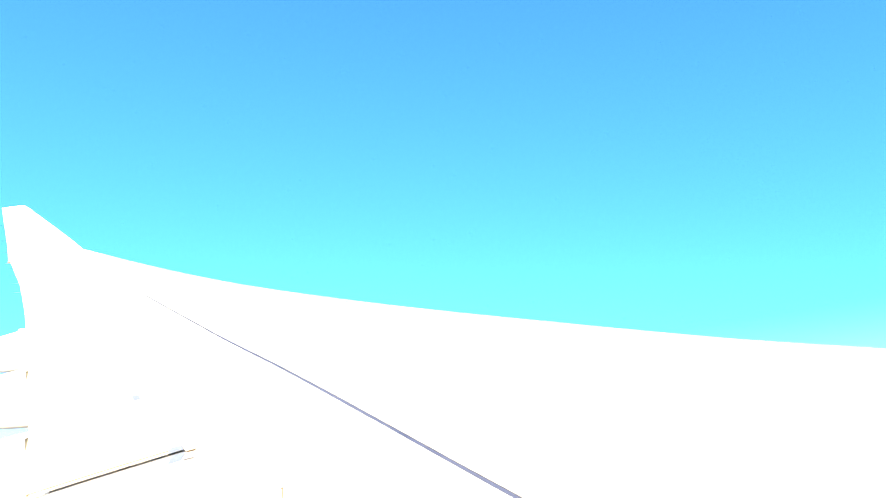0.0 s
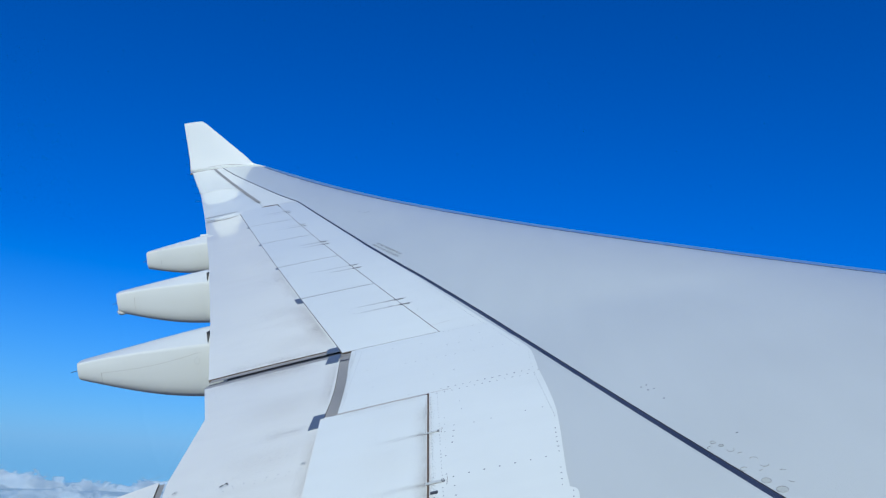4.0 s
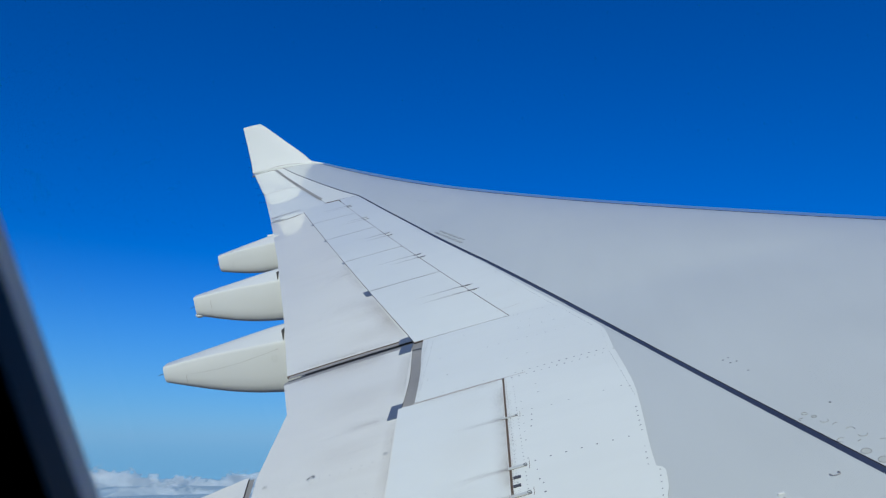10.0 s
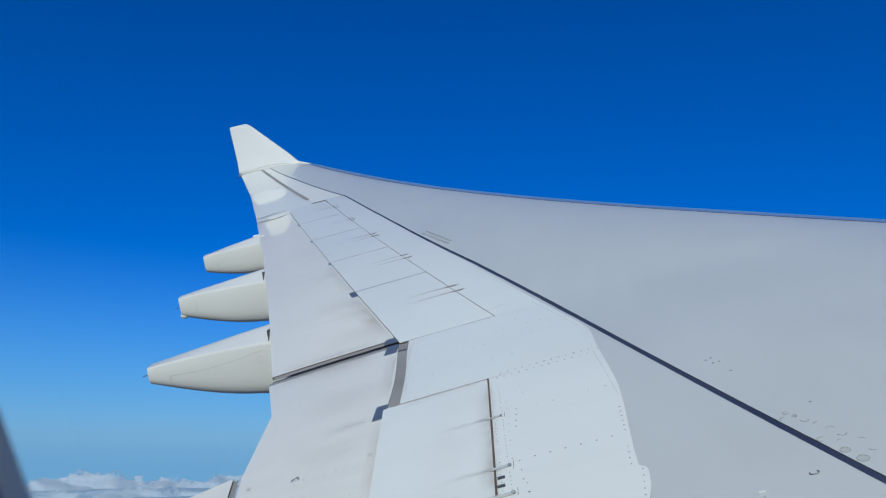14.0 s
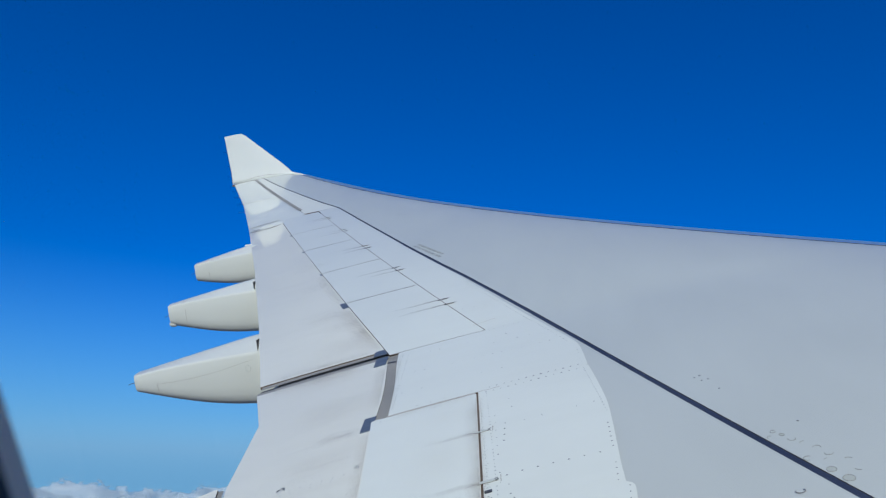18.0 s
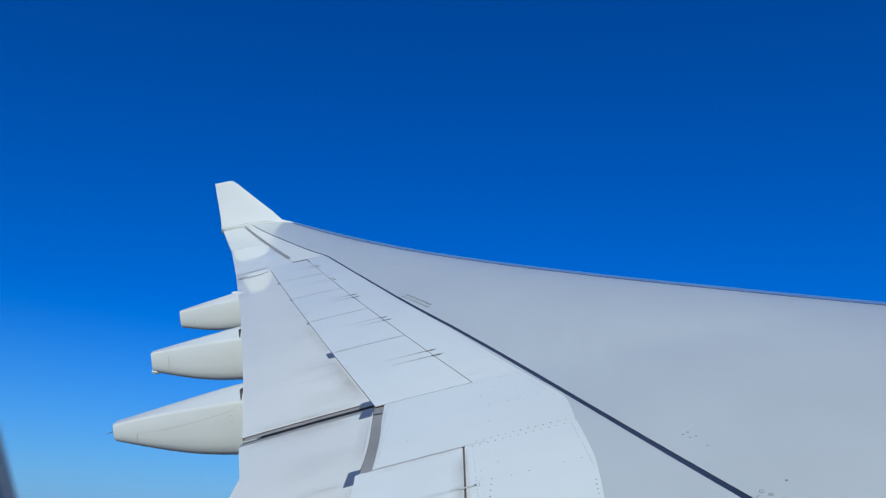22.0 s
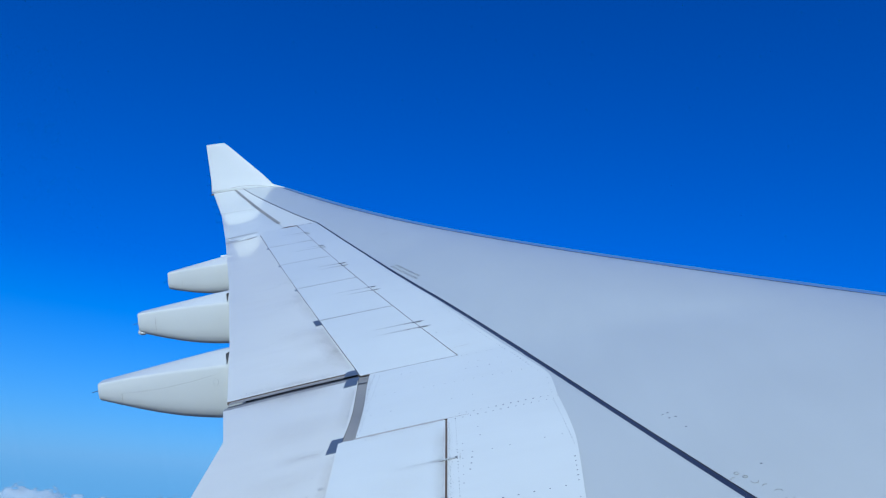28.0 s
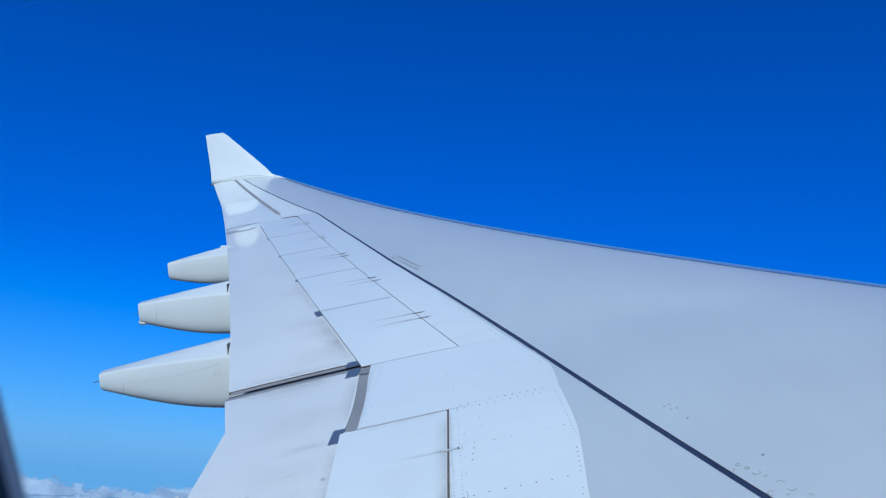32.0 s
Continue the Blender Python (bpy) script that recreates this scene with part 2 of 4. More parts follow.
# ---------------------------------------------------------------- mesh helpers
def part(name, bm, material, parent, label=""):
    edge = any(f.material_index for f in bm.faces)
    me = bpy.data.meshes.new(name)
    bm.to_mesh(me)
    bm.free()
    me.materials.append(material)
    if edge:
        # edge walls are coloured seam brown, so panel gaps show as dark joints
        me.materials.append(ROOF if material is CREAM else material if material in (BLUE_SHADE, SLAT) else SEAM)
    ob = new(name, me)
    ob.parent = parent
    if label:
        ob["label"] = label
    return ob


def thing(name, label, category, group="", kind="", place=None):
    ob = new(name)
    ob.empty_display_size = 0.2
    ob.matrix_world = BANK if place is None else place
    return tagged(ob, label, category, group, kind)


def skirted(bm, grid, thick):
    """A sheet from rows of points, with walls hanging down from its border by thick."""
    top = [[bm.verts.new(p) for p in row] for row in grid]
    for a, b in zip(top, top[1:]):
        for i in range(len(a) - 1):
            bm.faces.new((a[i], a[i + 1], b[i + 1], b[i])).smooth = True
    if thick:
        ring = [r for r in grid[0]] + [r[-1] for r in grid[1:]] + list(reversed(grid[-1]))[1:] + [r[0] for r in reversed(grid[1:-1])]
        up = [bm.verts.new(p) for p in ring]
        dn = [bm.verts.new((p[0], p[1], p[2] - thick)) for p in ring]
        k = len(ring)
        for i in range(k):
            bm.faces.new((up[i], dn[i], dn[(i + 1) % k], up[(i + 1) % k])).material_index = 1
    return bm


def strip(y0, y1, front, rear, ny=12, nx=6, dz=0.0, thick=0.04, bm=None, wrap=False, slope=0.0, knee=0.0):
    """A panel that follows the upper skin between two lines of the plan."""
    bm = bm or bmesh.new()
    grid = []
    for j in range(ny + 1):
        y = y0 + (y1 - y0) * j / ny
        a, b = front(y), rear(y)
        row = []
        for i in range(nx + 1):
            u = i / nx
            u = u * u if wrap else u
            x = a + (b - a) * u
            row.append((x, y, z_at(x, y) + dz - (slope(y) if callable(slope) else slope) * (min(1.0, 1.8 * (1 - u)) if wrap else min(1.0, max(0.0, (u - knee) * 2.5)))))
        grid.append(row)
    skirted(bm, grid, thick)
    bmesh.ops.recalc_face_normals(bm, faces=bm.faces)
    return bm


def const(v):
    return lambda y: v


def box(bm, centre, size, turn=None):
    m = Matrix.Translation(centre) @ (turn or Matrix()) @ Matrix.Diagonal((*size, 1))
    bmesh.ops.create_cube(bm, size=1, matrix=m)
    return bm


def on_skin(x, y, h=0.0):
    """A frame on the skin at a place of the plan: x forward, z along the normal."""
    e = 0.03
    px = Vector((2 * e, 0, z_at(x + e, y) - z_at(x - e, y))).normalized()
    py = Vector((0, 2 * e, z_at(x, y + e) - z_at(x, y - e))).normalized()
    nz = px.cross(py).normalized()
    py = nz.cross(px)
    m = Matrix((px, py, nz)).transposed().to_4x4()
    m.translation = Vector((x, y, z_at(x, y))) + nz * h
    return m


def rod(bm, a, b, r0, r1=None, sides=6):
    a, b = Vector(a), Vector(b)
    m = (b - a).to_track_quat("Z", "Y").to_matrix().to_4x4()
    m.translation = (a + b) / 2
    bmesh.ops.create_cone(bm, cap_ends=True, segments=sides, radius1=r0, radius2=r0 if r1 is None else r1, depth=(b - a).length, matrix=m)


def disc(bm, x, y, r, h=0.002, sides=8, lift=0.0):
    m = on_skin(x, y, lift)
    lo = [bm.verts.new(m @ Vector((r * math.cos(2 * math.pi * i / sides), r * math.sin(2 * math.pi * i / sides), 0))) for i in range(sides)]
    hi = [bm.verts.new(m @ Vector((0.8 * r * math.cos(2 * math.pi * i / sides), 0.8 * r * math.sin(2 * math.pi * i / sides), h))) for i in range(sides)]
    bm.faces.new(hi)
    for i in range(sides):
        bm.faces.new((lo[i], lo[(i + 1) % sides], hi[(i + 1) % sides], hi[i]))


def ring(bm, x, y, r, w, h=0.003, a0=0.0, a1=360.0, sides=20, squash=1.0):
    m = on_skin(x, y, 0.001)
    pts = []
    for i in range(sides + 1):
        a = radians(a0 + (a1 - a0) * i / sides)
        c, s = math.cos(a), math.sin(a) * squash
        pts.append([bm.verts.new(m @ Vector(((r + k) * c, (r + k) * s, z))) for k, z in ((-w, 0), (-w / 2, h), (w / 2, h), (w, 0))])
    for p, q in zip(pts, pts[1:]):
        for i in range(3):
            bm.faces.new((p[i], p[i + 1], q[i + 1], q[i]))


# ---------------------------------------------------------------- the wing
wing = thing("wing", "white and grey airliner wing with upturned tip, in flight", "aircraft wing")

# inner body under the panels, with the lower skin
bm = bmesh.new()
rows_up, rows_dn = [], []
for j in range(61):
    y = 2.00 + (28.68 - 2.00) * j / 60
    a, b = x_le(y), x_te(y)
    up, dn = [], []
    for i in range(31):
        u = (i / 30) ** 2 * 0.975
        x = a + (b - a) * u
        sink = 0.06 if u > 0.68 and 16.5 < y < 23 else 0.0
        up.append((x, y, z_at(x, y) - 0.055 * min(1.0, 0.2 + u * 10) - sink))
        dn.append((x, y, min(z_low(x, y), z_at(x, y) - 0.06 - sink)))
    rows_up.append(up)
    rows_dn.append(dn)
skirted(bm, rows_up, 0)
part("wing_box", bm, DARK, wing, "dark structure under the wing panels")
bm = bmesh.new()
skirted(bm, rows_dn, 0)
part("lower_skin", bm, UNDER, wing)

# leading edge slats
def slat_edge(y):
    return chord(lerp([(2.0, 0.115), (8, 0.121), (12, 0.126), (16, 0.130), (22, 0.138), (28.6, 0.138)], y))(y)


def skin_edge(y):
    return slat_edge(y) - (x_le(y) - x_te(y)) * lerp([(2.0, 0.004), (8, 0.009), (16, 0.016), (28.6, 0.026)], y)


def slat_rise(y):
    """The slats stand a little proud of the skin behind them."""
    return -lerp([(2.0, 0.005), (8.0, 0.011), (12.0, 0.018), (20.0, 0.036), (25.0, 0.052), (28.4, 0.040)], y)


slat_ends = [2.0, 8.6, 12.4, 16.2, 20.0, 24.0, 28.45]
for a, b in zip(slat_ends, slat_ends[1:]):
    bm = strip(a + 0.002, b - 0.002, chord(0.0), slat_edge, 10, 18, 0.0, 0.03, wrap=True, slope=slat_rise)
    part("slat", bm, SLAT, wing, "polished metal leading-edge slat, tinted like reflected sky")

part("upper_skin", strip(2.0, 28.70, skin_edge, lambda y: spar(y) + 0.014, 120, 28, 0.0, 0.05),
     GREY, wing, "light grey upper wing skin")
part("slat_gap", strip(2.0, 28.45, lambda y: slat_edge(y) + 0.01, lambda y: skin_edge(y) - 0.01, 100, 1, -0.003, 0.0), SEAL, wing, "dark gap behind the slats")
part("root_skin", strip(2.0, 8.85, lambda y: spar(y) - 0.028, const(-0.70), 24, 6, -0.004, 0.05), GREY, wing, "light grey skin panel")
part("sealant_line", strip(2.0, 28.66, lambda y: spar(y) + 0.014, lambda y: spar(y) - 0.030, 120, 1, -0.006, 0.0), SEAL, wing, "dark sealed joint")

# white fixed panels behind the joint
part("shroud_panel", strip(9.374, 19.88, joint_edge, lambda y: hinge(y) + 0.005, 60, 4), WHITE, wing)
part("shroud_panel", strip(19.90, 28.60, lambda y: spar(y) - 0.03, lambda y: aileron_hinge(y) + (0.03 if y > 20.5 else -0.028), 60, 4), TIP_WHITE, wing)
part("edge_strip", strip(8.40, 14.4, lambda y: spar(y) - 0.028, lambda y: joint_edge(y) - 0.02, 50, 2, -0.006, 0.03), GREY, wing, "narrow grey strip beside the joint")
part("root_panel", strip(7.879, 9.366, lambda y: bend([(7.88, -0.507), (8.12, -0.508), (8.37, -0.521), (8.57, -0.572), (8.92, -0.690), (9.37, joint_edge(9.37))], y), slot_front, 30, 8, 0.004, 0.05), WHITE, wing, "white riveted panel")
part("root_panel", strip(2.0, 7.871, lambda y: lerp([(2.0, -0.66), (5.70, -0.60), (5.77, -0.568), (5.84, -0.545), (5.92, -0.522), (6.02, -0.508), (6.08, -0.503), (6.11, -0.515), (6.125, -0.543)], y) if y < 6.125 else bend([(6.125, -0.543), (6.32, -0.534), (6.58, -0.513), (6.885, -0.489), (7.16, -0.475), (7.53, -0.485), (7.88, -0.505)], y),
     line(-1.395, 7.86, -1.345, 6.46), 240, 8, 0.004, 0.05), WHITE, wing, "white riveted panel")

# spoilers
spoiler_ends = [9.374, 11.63, 13.62, 15.68, 17.62, 19.42]
spoilers = []
for a, b in zip(spoiler_ends, spoiler_ends[1:]):
    sp = part("spoiler", strip(a + 0.007, b - 0.007, lambda y: hinge(y) - 0.006, lambda y: chord(0.82)(y), 8, 6, 0.002, 0.03), WHITE, wing)
    spoilers.append((sp, a, b))
sp1 = part("spoiler", strip(2.0, 7.86, lambda y: -1.411 + 0.05 * (7.86 - y) / 1.4, line(-2.29, 7.87, -2.16, 6.38), 14, 6, 0.002, 0.03), WHITE, wing)

# flaps and the seals round them
part("flap", strip(9.565, 19.60, lambda y: chord(0.80)(y), flap_edge, 80, 8, -0.012, 0.03, slope=lambda y: 0.022 * max(y - 17.0, 0)), FLAP_WHITE, wing, "outboard flap, retracted")
part("flap", strip(2.0, 9.33, lambda y: slot_rear(y) if y > 7.90 else -2.10 + 0.08 * max(7.497 - y, 0), lambda y: flap_edge(y) if y > 7.48 else -3.40 + 0.21 * (7.48 - y), 160, 8, -0.012, 0.03), FLAP_WHITE, wing, "inboard flap, retracted")
part("flap_tab", strip(2.0, 7.47, lambda y: -3.475 + 0.22 * (7.48 - y), lambda y: max(-3.50 - 2.85 * (7.47 - y), -5.2), 60, 6, -0.012, 0.03), FLAP_WHITE, wing)
part("flap_tab_gap", strip(2.0, 7.46, lambda y: -3.43 + 0.22 * (7.48 - y), lambda y: -3.485 + 0.22 * (7.48 - y), 20, 1, -0.03, 0.0), RUBBER, wing)
bm = bmesh.new()
for q in (0.0, 0.05):
    m = on_skin(-3.37 + q, 6.90 - 0.4 * q, -0.004)
    box(bm, m.translation, (0.012, 0.055, 0.012), m.to_3x3().to_4x4())
m = on_skin(-3.345, 6.862, -0.004)
box(bm, m.translation, (0.062, 0.012, 0.012), m.to_3x3().to_4x4())
part("tab_bracket", bm, DARK, wing, "small dark hinge bracket")
part("slot_seal", strip(7.88, 9.40, lambda y: slot_front(y) + 0.006, lambda y: slot_rear(y) - 0.006, 20, 2, -0.020, 0.0), RUBBER, wing, "grey rubber slot seal")

# gap between the flaps: two light lips and a dark channel
for name, ya, yb, dz, mat_ in (("gap_lip", 9.495, 9.568, -0.024, RUBBER), ("flap_gap", 9.405, 9.498, -0.040, DARK), ("gap_lip", 9.325, 9.408, -0.016, RUBBER)):
    bm = bmesh.new()
    grid = []
    for j in range(2):
        y = (ya, yb)[j]
        grid.append([(x, y, z_at(x, y) + dz) for x in [-2.25 + (-3.80 + 2.25) * i / 20 for i in range(21)]])
    skirted(bm, grid, 0)
    part(name, bm, mat_, wing)

# ailerons
part("aileron", strip(19.86, 23.82, lambda y: aileron_hinge(y) - 0.03, flap_edge, 20, 6, -0.004, 0.03, slope=lambda y: 0.03 * max(21.9 - y, 0)), WHITE, wing)
part("aileron", strip(23.86, 28.50, lambda y: aileron_hinge(y) - 0.03, flap_edge, 24, 6, -0.004, 0.03), TIP_WHITE, wing)
part("aileron_gap", strip(20.55, 28.45, lambda y: aileron_hinge(y) + 0.05, lambda y: aileron_hinge(y) - 0.06, 20, 1, 0.006, 0.0), RUBBER, wing, "dark grey hinge gap seal")
part("tip_panel", strip(19.44, 19.84, lambda y: hinge(y) - 0.01, flap_edge, 4, 8, -0.01, 0.03, slope=0.055, knee=0.4), WHITE, wing)

# winglet
def winglet():
    bm = bmesh.new()
    secs = []
    n = 14
    for k in range(n + 1):
        v = k / n
        bend = min(v / 0.22, 1.0)
        y = 28.62 + 0.10 * bend + 0.68 * v
        z = 3.38 + 1.90 * v + 0.04 * bend
        le = Vector((-8.60 - 2.15 * v, y, z + 0.06 * (1 - v)))
        te = Vector((-11.15 - 0.36 * v, y + 0.02, z - 0.06 * v))
        if v > 0.96:
            le.x -= 0.03
            le.z -= 0.01
        loop = []
        m = 12
        th = 0.075 * (1 - 0.5 * v)
        for i in range(2 * m):
            s = (1 - math.cos(math.pi * i / m)) / 2
            side = 1 if i <= m else -1
            off = th * 1.1 * (math.sqrt(s) * (1 - s)) * 1.6 * side
            p = le.lerp(te, s) + Vector((0, off * 0.95, -off * 0.33))
            loop.append(bm.verts.new(p))
        secs.append(loop)
    for a, b in zip(secs, secs[1:]):
        for i in range(len(a)):
            j = (i + 1) % len(a)
            bm.faces.new((a[i], a[j], b[j], b[i])).smooth = True
    bm.faces.new(secs[0])
    bm.faces.new(list(reversed(secs[-1])))
    bmesh.ops.recalc_face_normals(bm, faces=bm.faces)
    return bm


wl_ob = part("winglet", winglet(), GLOSS, wing, "bright white upturned winglet")
bm = bmesh.new()
last = None
for k in range(9):
    v, c = 0.055 + 0.02 * math.sin(math.pi * k / 8), 0.18 + 0.52 * k / 8
    le, te = Vector((-8.60 - 2.15 * v, 28.62 + 0.10 * v / 0.22 + 0.68 * v, 3.44 + 1.90 * v)), Vector((-11.15 - 0.36 * v, 28.64 + 0.10 * v / 0.22 + 0.68 * v, 3.38 + 1.90 * v))
    off = 0.075 * 1.76 * math.sqrt(c) * (1 - c)
    p = le.lerp(te, c) + Vector((0, -off * 0.95 - 0.004, off * 0.33))
    if last:
        rod(bm, last, p, 0.005, sides=4)
    last = p
part("panel_line", bm, SEAM, wl_ob)
bm = strip(28.52, 28.74, lambda y: -8.60, lambda y: -11.12, 3, 20, 0.004, 0.06)
part("winglet_root", bm, WHITE, wing)
bm = bmesh.new()
rod(bm, (-8.76, 28.70, 3.53), (-8.05, 28.55, 3.32), 0.055, 0.03, 10)
part("winglet_strake", bm, GLOSS, wing)
for v in (0.08, 0.30, 0.62):
    bm = bmesh.new()
    p = Vector((-11.15 - 0.36 * v, 28.72 + 0.68 * v, 3.52 + 1.80 * v))
    rod(bm, p, p + Vector((-0.16, 0.0, 0.01)), 0.006, 0.003)
    part("static_wick", bm, DARK, wing)
for y in (22.5, 24.0, 25.5, 27.0, 28.2):
    bm = bmesh.new()
    p = Vector((flap_edge(y), y, z_at(flap_edge(y), y) - 0.02))
    rod(bm, p, p + Vector((-0.20, 0.0, 0.01)), 0.006, 0.003)
    part("static_wick", bm, DARK, wing)


bm = bmesh.new()
box(bm, (flap_edge(17.95) - 0.04, 17.95, z_at(flap_edge(17.95), 17.95) - 0.05), (0.16, 0.12, 0.05))
part("flap_bracket", bm, WHITE, wing)


# flap track fairings
def fairing(yc, x_tail, z_tail, h_tail, z_top, x_body, h_body, half, tail_half, foot=False):
    """A canoe-shaped fairing: rounded box sections that shrink to a blunt tail."""
    def section(x):
        k = (x_body - x) / (x_body - x_tail)
        k = min(max(k, -1.2), 1.0)
        if k >= 0:
            top = z_top + (z_tail - z_top) * k ** 1.05
            h = h_body + (h_tail - h_body) * (0.80 * k + 0.20 * k * k)
            h *= 1 + 0.05 * math.sin(math.pi * k)
            w = half + (tail_half - half) * k ** 1.3
        else:
            top = z_top + 0.06 * k
            h = h_body * (1 - 0.55 * (k / 1.2) ** 2)
            w = half * (1 - 0.75 * (k / 1.2) ** 2)
        return top, h, w

    def loft(x0, x1, n, cap0, cap1, grow=0.0):
        bm = bmesh.new()
        loops = []
        for i in range(n + 1):
            x = x0 + (x1 - x0) * i / n
            top, h, w = section(x)
            loop = []
            k = min(max((x_body - x) / (x_body - x_tail), 0), 1)
            rf = 0.20 * (1 - k) + 0.06 * k
            half_ring = [(0, 0), (0.2, 0.08 * rf), (0.55, 0.48 * rf), (0.86, 0.88 * rf), (0.95, rf), (1.0, rf + 0.05), (1.0, 0.46), (0.97, 0.64), (0.88, 0.80), (0.70, 0.91), (0.42, 0.98), (0, 1)]
            full = half_ring + [(-u, v) for u, v in reversed(half_ring[1:-1])]
            for u, v in full:
                loop.append(bm.verts.new((x, yc - u * (w + grow), top - v * h + grow * (1 - 2 * v))))
            loops.append(loop)
        for a, b in zip(loops, loops[1:]):
            for q in range(len(a)):
                r_ = (q + 1) % len(a)
                f_ = bm.faces.new((a[q], a[r_], b[r_], b[q]))
                f_.smooth = True
                if not grow and (q < 4 or q >= len(a) - 4):
                    f_.material_index = 1
        for lp, wanted in ((loops[0], cap0), (loops[-1], cap1)):
            if wanted:
                bm.faces.new([bm.verts.new(v.co) for v in lp])
        bmesh.ops.recalc_face_normals(bm, faces=bm.faces)
        return bm

    cut = x_tail + 0.33
    f = part("flap_track_fairing", loft(x_body + 2.0, cut + 0.0004, 26, True, False), CREAM, wing, "off-white flap track fairing")
    # grey plate painted in for the shaded gap behind the flap edge
    if yc < 17:
        x_gap = flap_edge(yc - half) - 0.05
        top, h, w = section(x_gap)
        bm = bmesh.new()
        box(bm, (x_gap, yc - w * 0.55, top - 0.11), (0.006, w * 0.90, 0.14))
        part("gap_shade", bm, RUBBER, f, "grey plate painted as the shaded gap behind the flap edge")
    part("tail_cap", loft(cut - 0.0004, x_tail, 6, False, True), CREAM, f)
    top, h, w = section(cut)
    bm = bmesh.new()
    rod(bm, (x_tail + 0.02, yc, z_tail - h_tail * 0.45), (x_tail - 0.17, yc, z_tail - h_tail * 0.62), 0.006, 0.004)
    part("static_wick", bm, DARK, f)
    if foot:
        bm = bmesh.new()
        bmesh.ops.create_uvsphere(bm, u_segments=10, v_segments=6, radius=0.07, matrix=Matrix.Translation((x_tail + 0.03, yc - 0.06, z_tail - h_tail + 0.02)) @ Matrix.Diagonal((1.3, 0.8, 0.8, 1)))
        part("drain_fitting", bm, CREAM, f)
    bm = bmesh.new()
    xs_ = x_body - 0.12
    top, h, w = section(xs_)
    for k in range(16 if yc < 13 else 0):
        a, b = 2 * math.pi * k / 16, 2 * math.pi * (k + 1) / 16
        rod(bm, (xs_ + 0.034 * math.cos(a), yc - w - 0.001, top - h * 0.42 + 0.045 * math.sin(a)), (xs_ + 0.034 * math.cos(b), yc - w - 0.001, top - h * 0.42 + 0.045 * math.sin(b)), 0.0014, sides=4)
    if yc < 13:
        part("access_ring", bm, FASTENER, f)
    # white dot stands in for a small highlight on the fairing side
    bm = bmesh.new()
    rod(bm, (xs_ - 0.02, yc - w - 0.004, top - h * 0.47), (xs_ - 0.02, yc - w + 0.02, top - h * 0.47), 0.018, 0.018, 8)
    part("highlight_dot", bm, GLOSS, f, "small white dot painted as a highlight")
    bm = bmesh.new()
    last = None
    for k in range(7):
        top, h, w = section(cut)
        v = (0.30 if foot else 0.52) + (0.42 if foot else 0.26) * k / 6
        p = (cut, yc - w * (1.0 if v < 0.5 else 1.0 - 0.10 * ((v - 0.5) / 0.3) ** 2) - 0.001, top - h * v)
        if last:
            rod(bm, last, p, 0.002, sides=4)
        last = p
    part("panel_line", bm, SEAM, f)
    if foot or yc > 17:
        return f
    bm = bmesh.new()
    last = None
    for k in range(13):
        x = x_body - 0.05 + (cut - x_body + 0.05) * k / 12
        top, h, w = section(x)
        p = (x, yc - w - 0.001, top - h * (0.30 + 0.22 * k / 12))
        if last:
            rod(bm, last, p, 0.0009, sides=4)
        last = p
    part("panel_line", bm, SEAM, f)
    return f


fairing(11.50, -6.27, 0.45, 0.27, 0.825, -4.50, 0.96, 0.22, 0.14)
fairing(14.72, -7.28, 0.91, 0.39, 1.225, -5.60, 0.98, 0.22, 0.15, True)
fairing(17.72, -8.05, 1.36, 0.40, 1.66, -6.70, 0.84, 0.20, 0.14)

# brown seams between the panels
def seam(x0, y0, x1, y1, width, dz=-0.003, material=SEAM):
    bm = bmesh.new()
    d = Vector((x1 - x0, y1 - y0)).normalized()
    nx, ny = -d.y * width / 2, d.x * width / 2
    n = max(2, int(math.hypot(x1 - x0, y1 - y0) / 0.4))
    grid = []
    for i in range(n + 1):
        k = i / n
        x, y = x0 + (x1 - x0) * k, y0 + (y1 - y0) * k
        grid.append([(x + nx * q, y + ny * q, z_at(x + nx * q, y + ny * q) + dz) for q in (-1, 1)])
    part("panel_seam", skirted(bm, grid, 0), material, wing)


# hinge fittings, stains, fasteners
stain_height = [0.006]


def layer():
    stain_height[0] += 0.00012
    return stain_height[0]


def stain(x, y, length, width, strength=0.9, smudge=False):
    """A thin brown run that trails off along the airflow, or a soft smudge."""
    me = bpy.data.meshes.new("stain")
    pts, fade, faces = [], [], []
    n, lift = 8, layer()
    for i in range(n + 1):
        k = i / n
        along = math.sin(math.pi * min(k * 1.15 + 0.02, 1.0)) if smudge else min(1.0, k * 6 + 0.3) * (1 - k) ** 1.3
        for s in (-2, -1, 0, 1, 2):
            px, py = x - length * k, y + s * 0.5 * width * (0.6 + 0.4 * k)
            pts.append((px, py, z_at(px, py) + lift))
            fade.append(strength * along * (1.0, 0.55, 0.0)[abs(s)])
    for i in range(n):
        for s in range(4):
            a = i * 5 + s
            faces.append((a, a + 1, a + 6, a + 5))
    me.from_pydata(pts, [], faces)
    me.polygons.foreach_set("use_smooth", [True] * len(faces))
    at = me.attributes.new("fade", "FLOAT", "POINT")
    at.data.foreach_set("value", fade)
    me.materials.append(STAIN)
    ob = new("stain", me)
    ob.parent = wing
    return ob


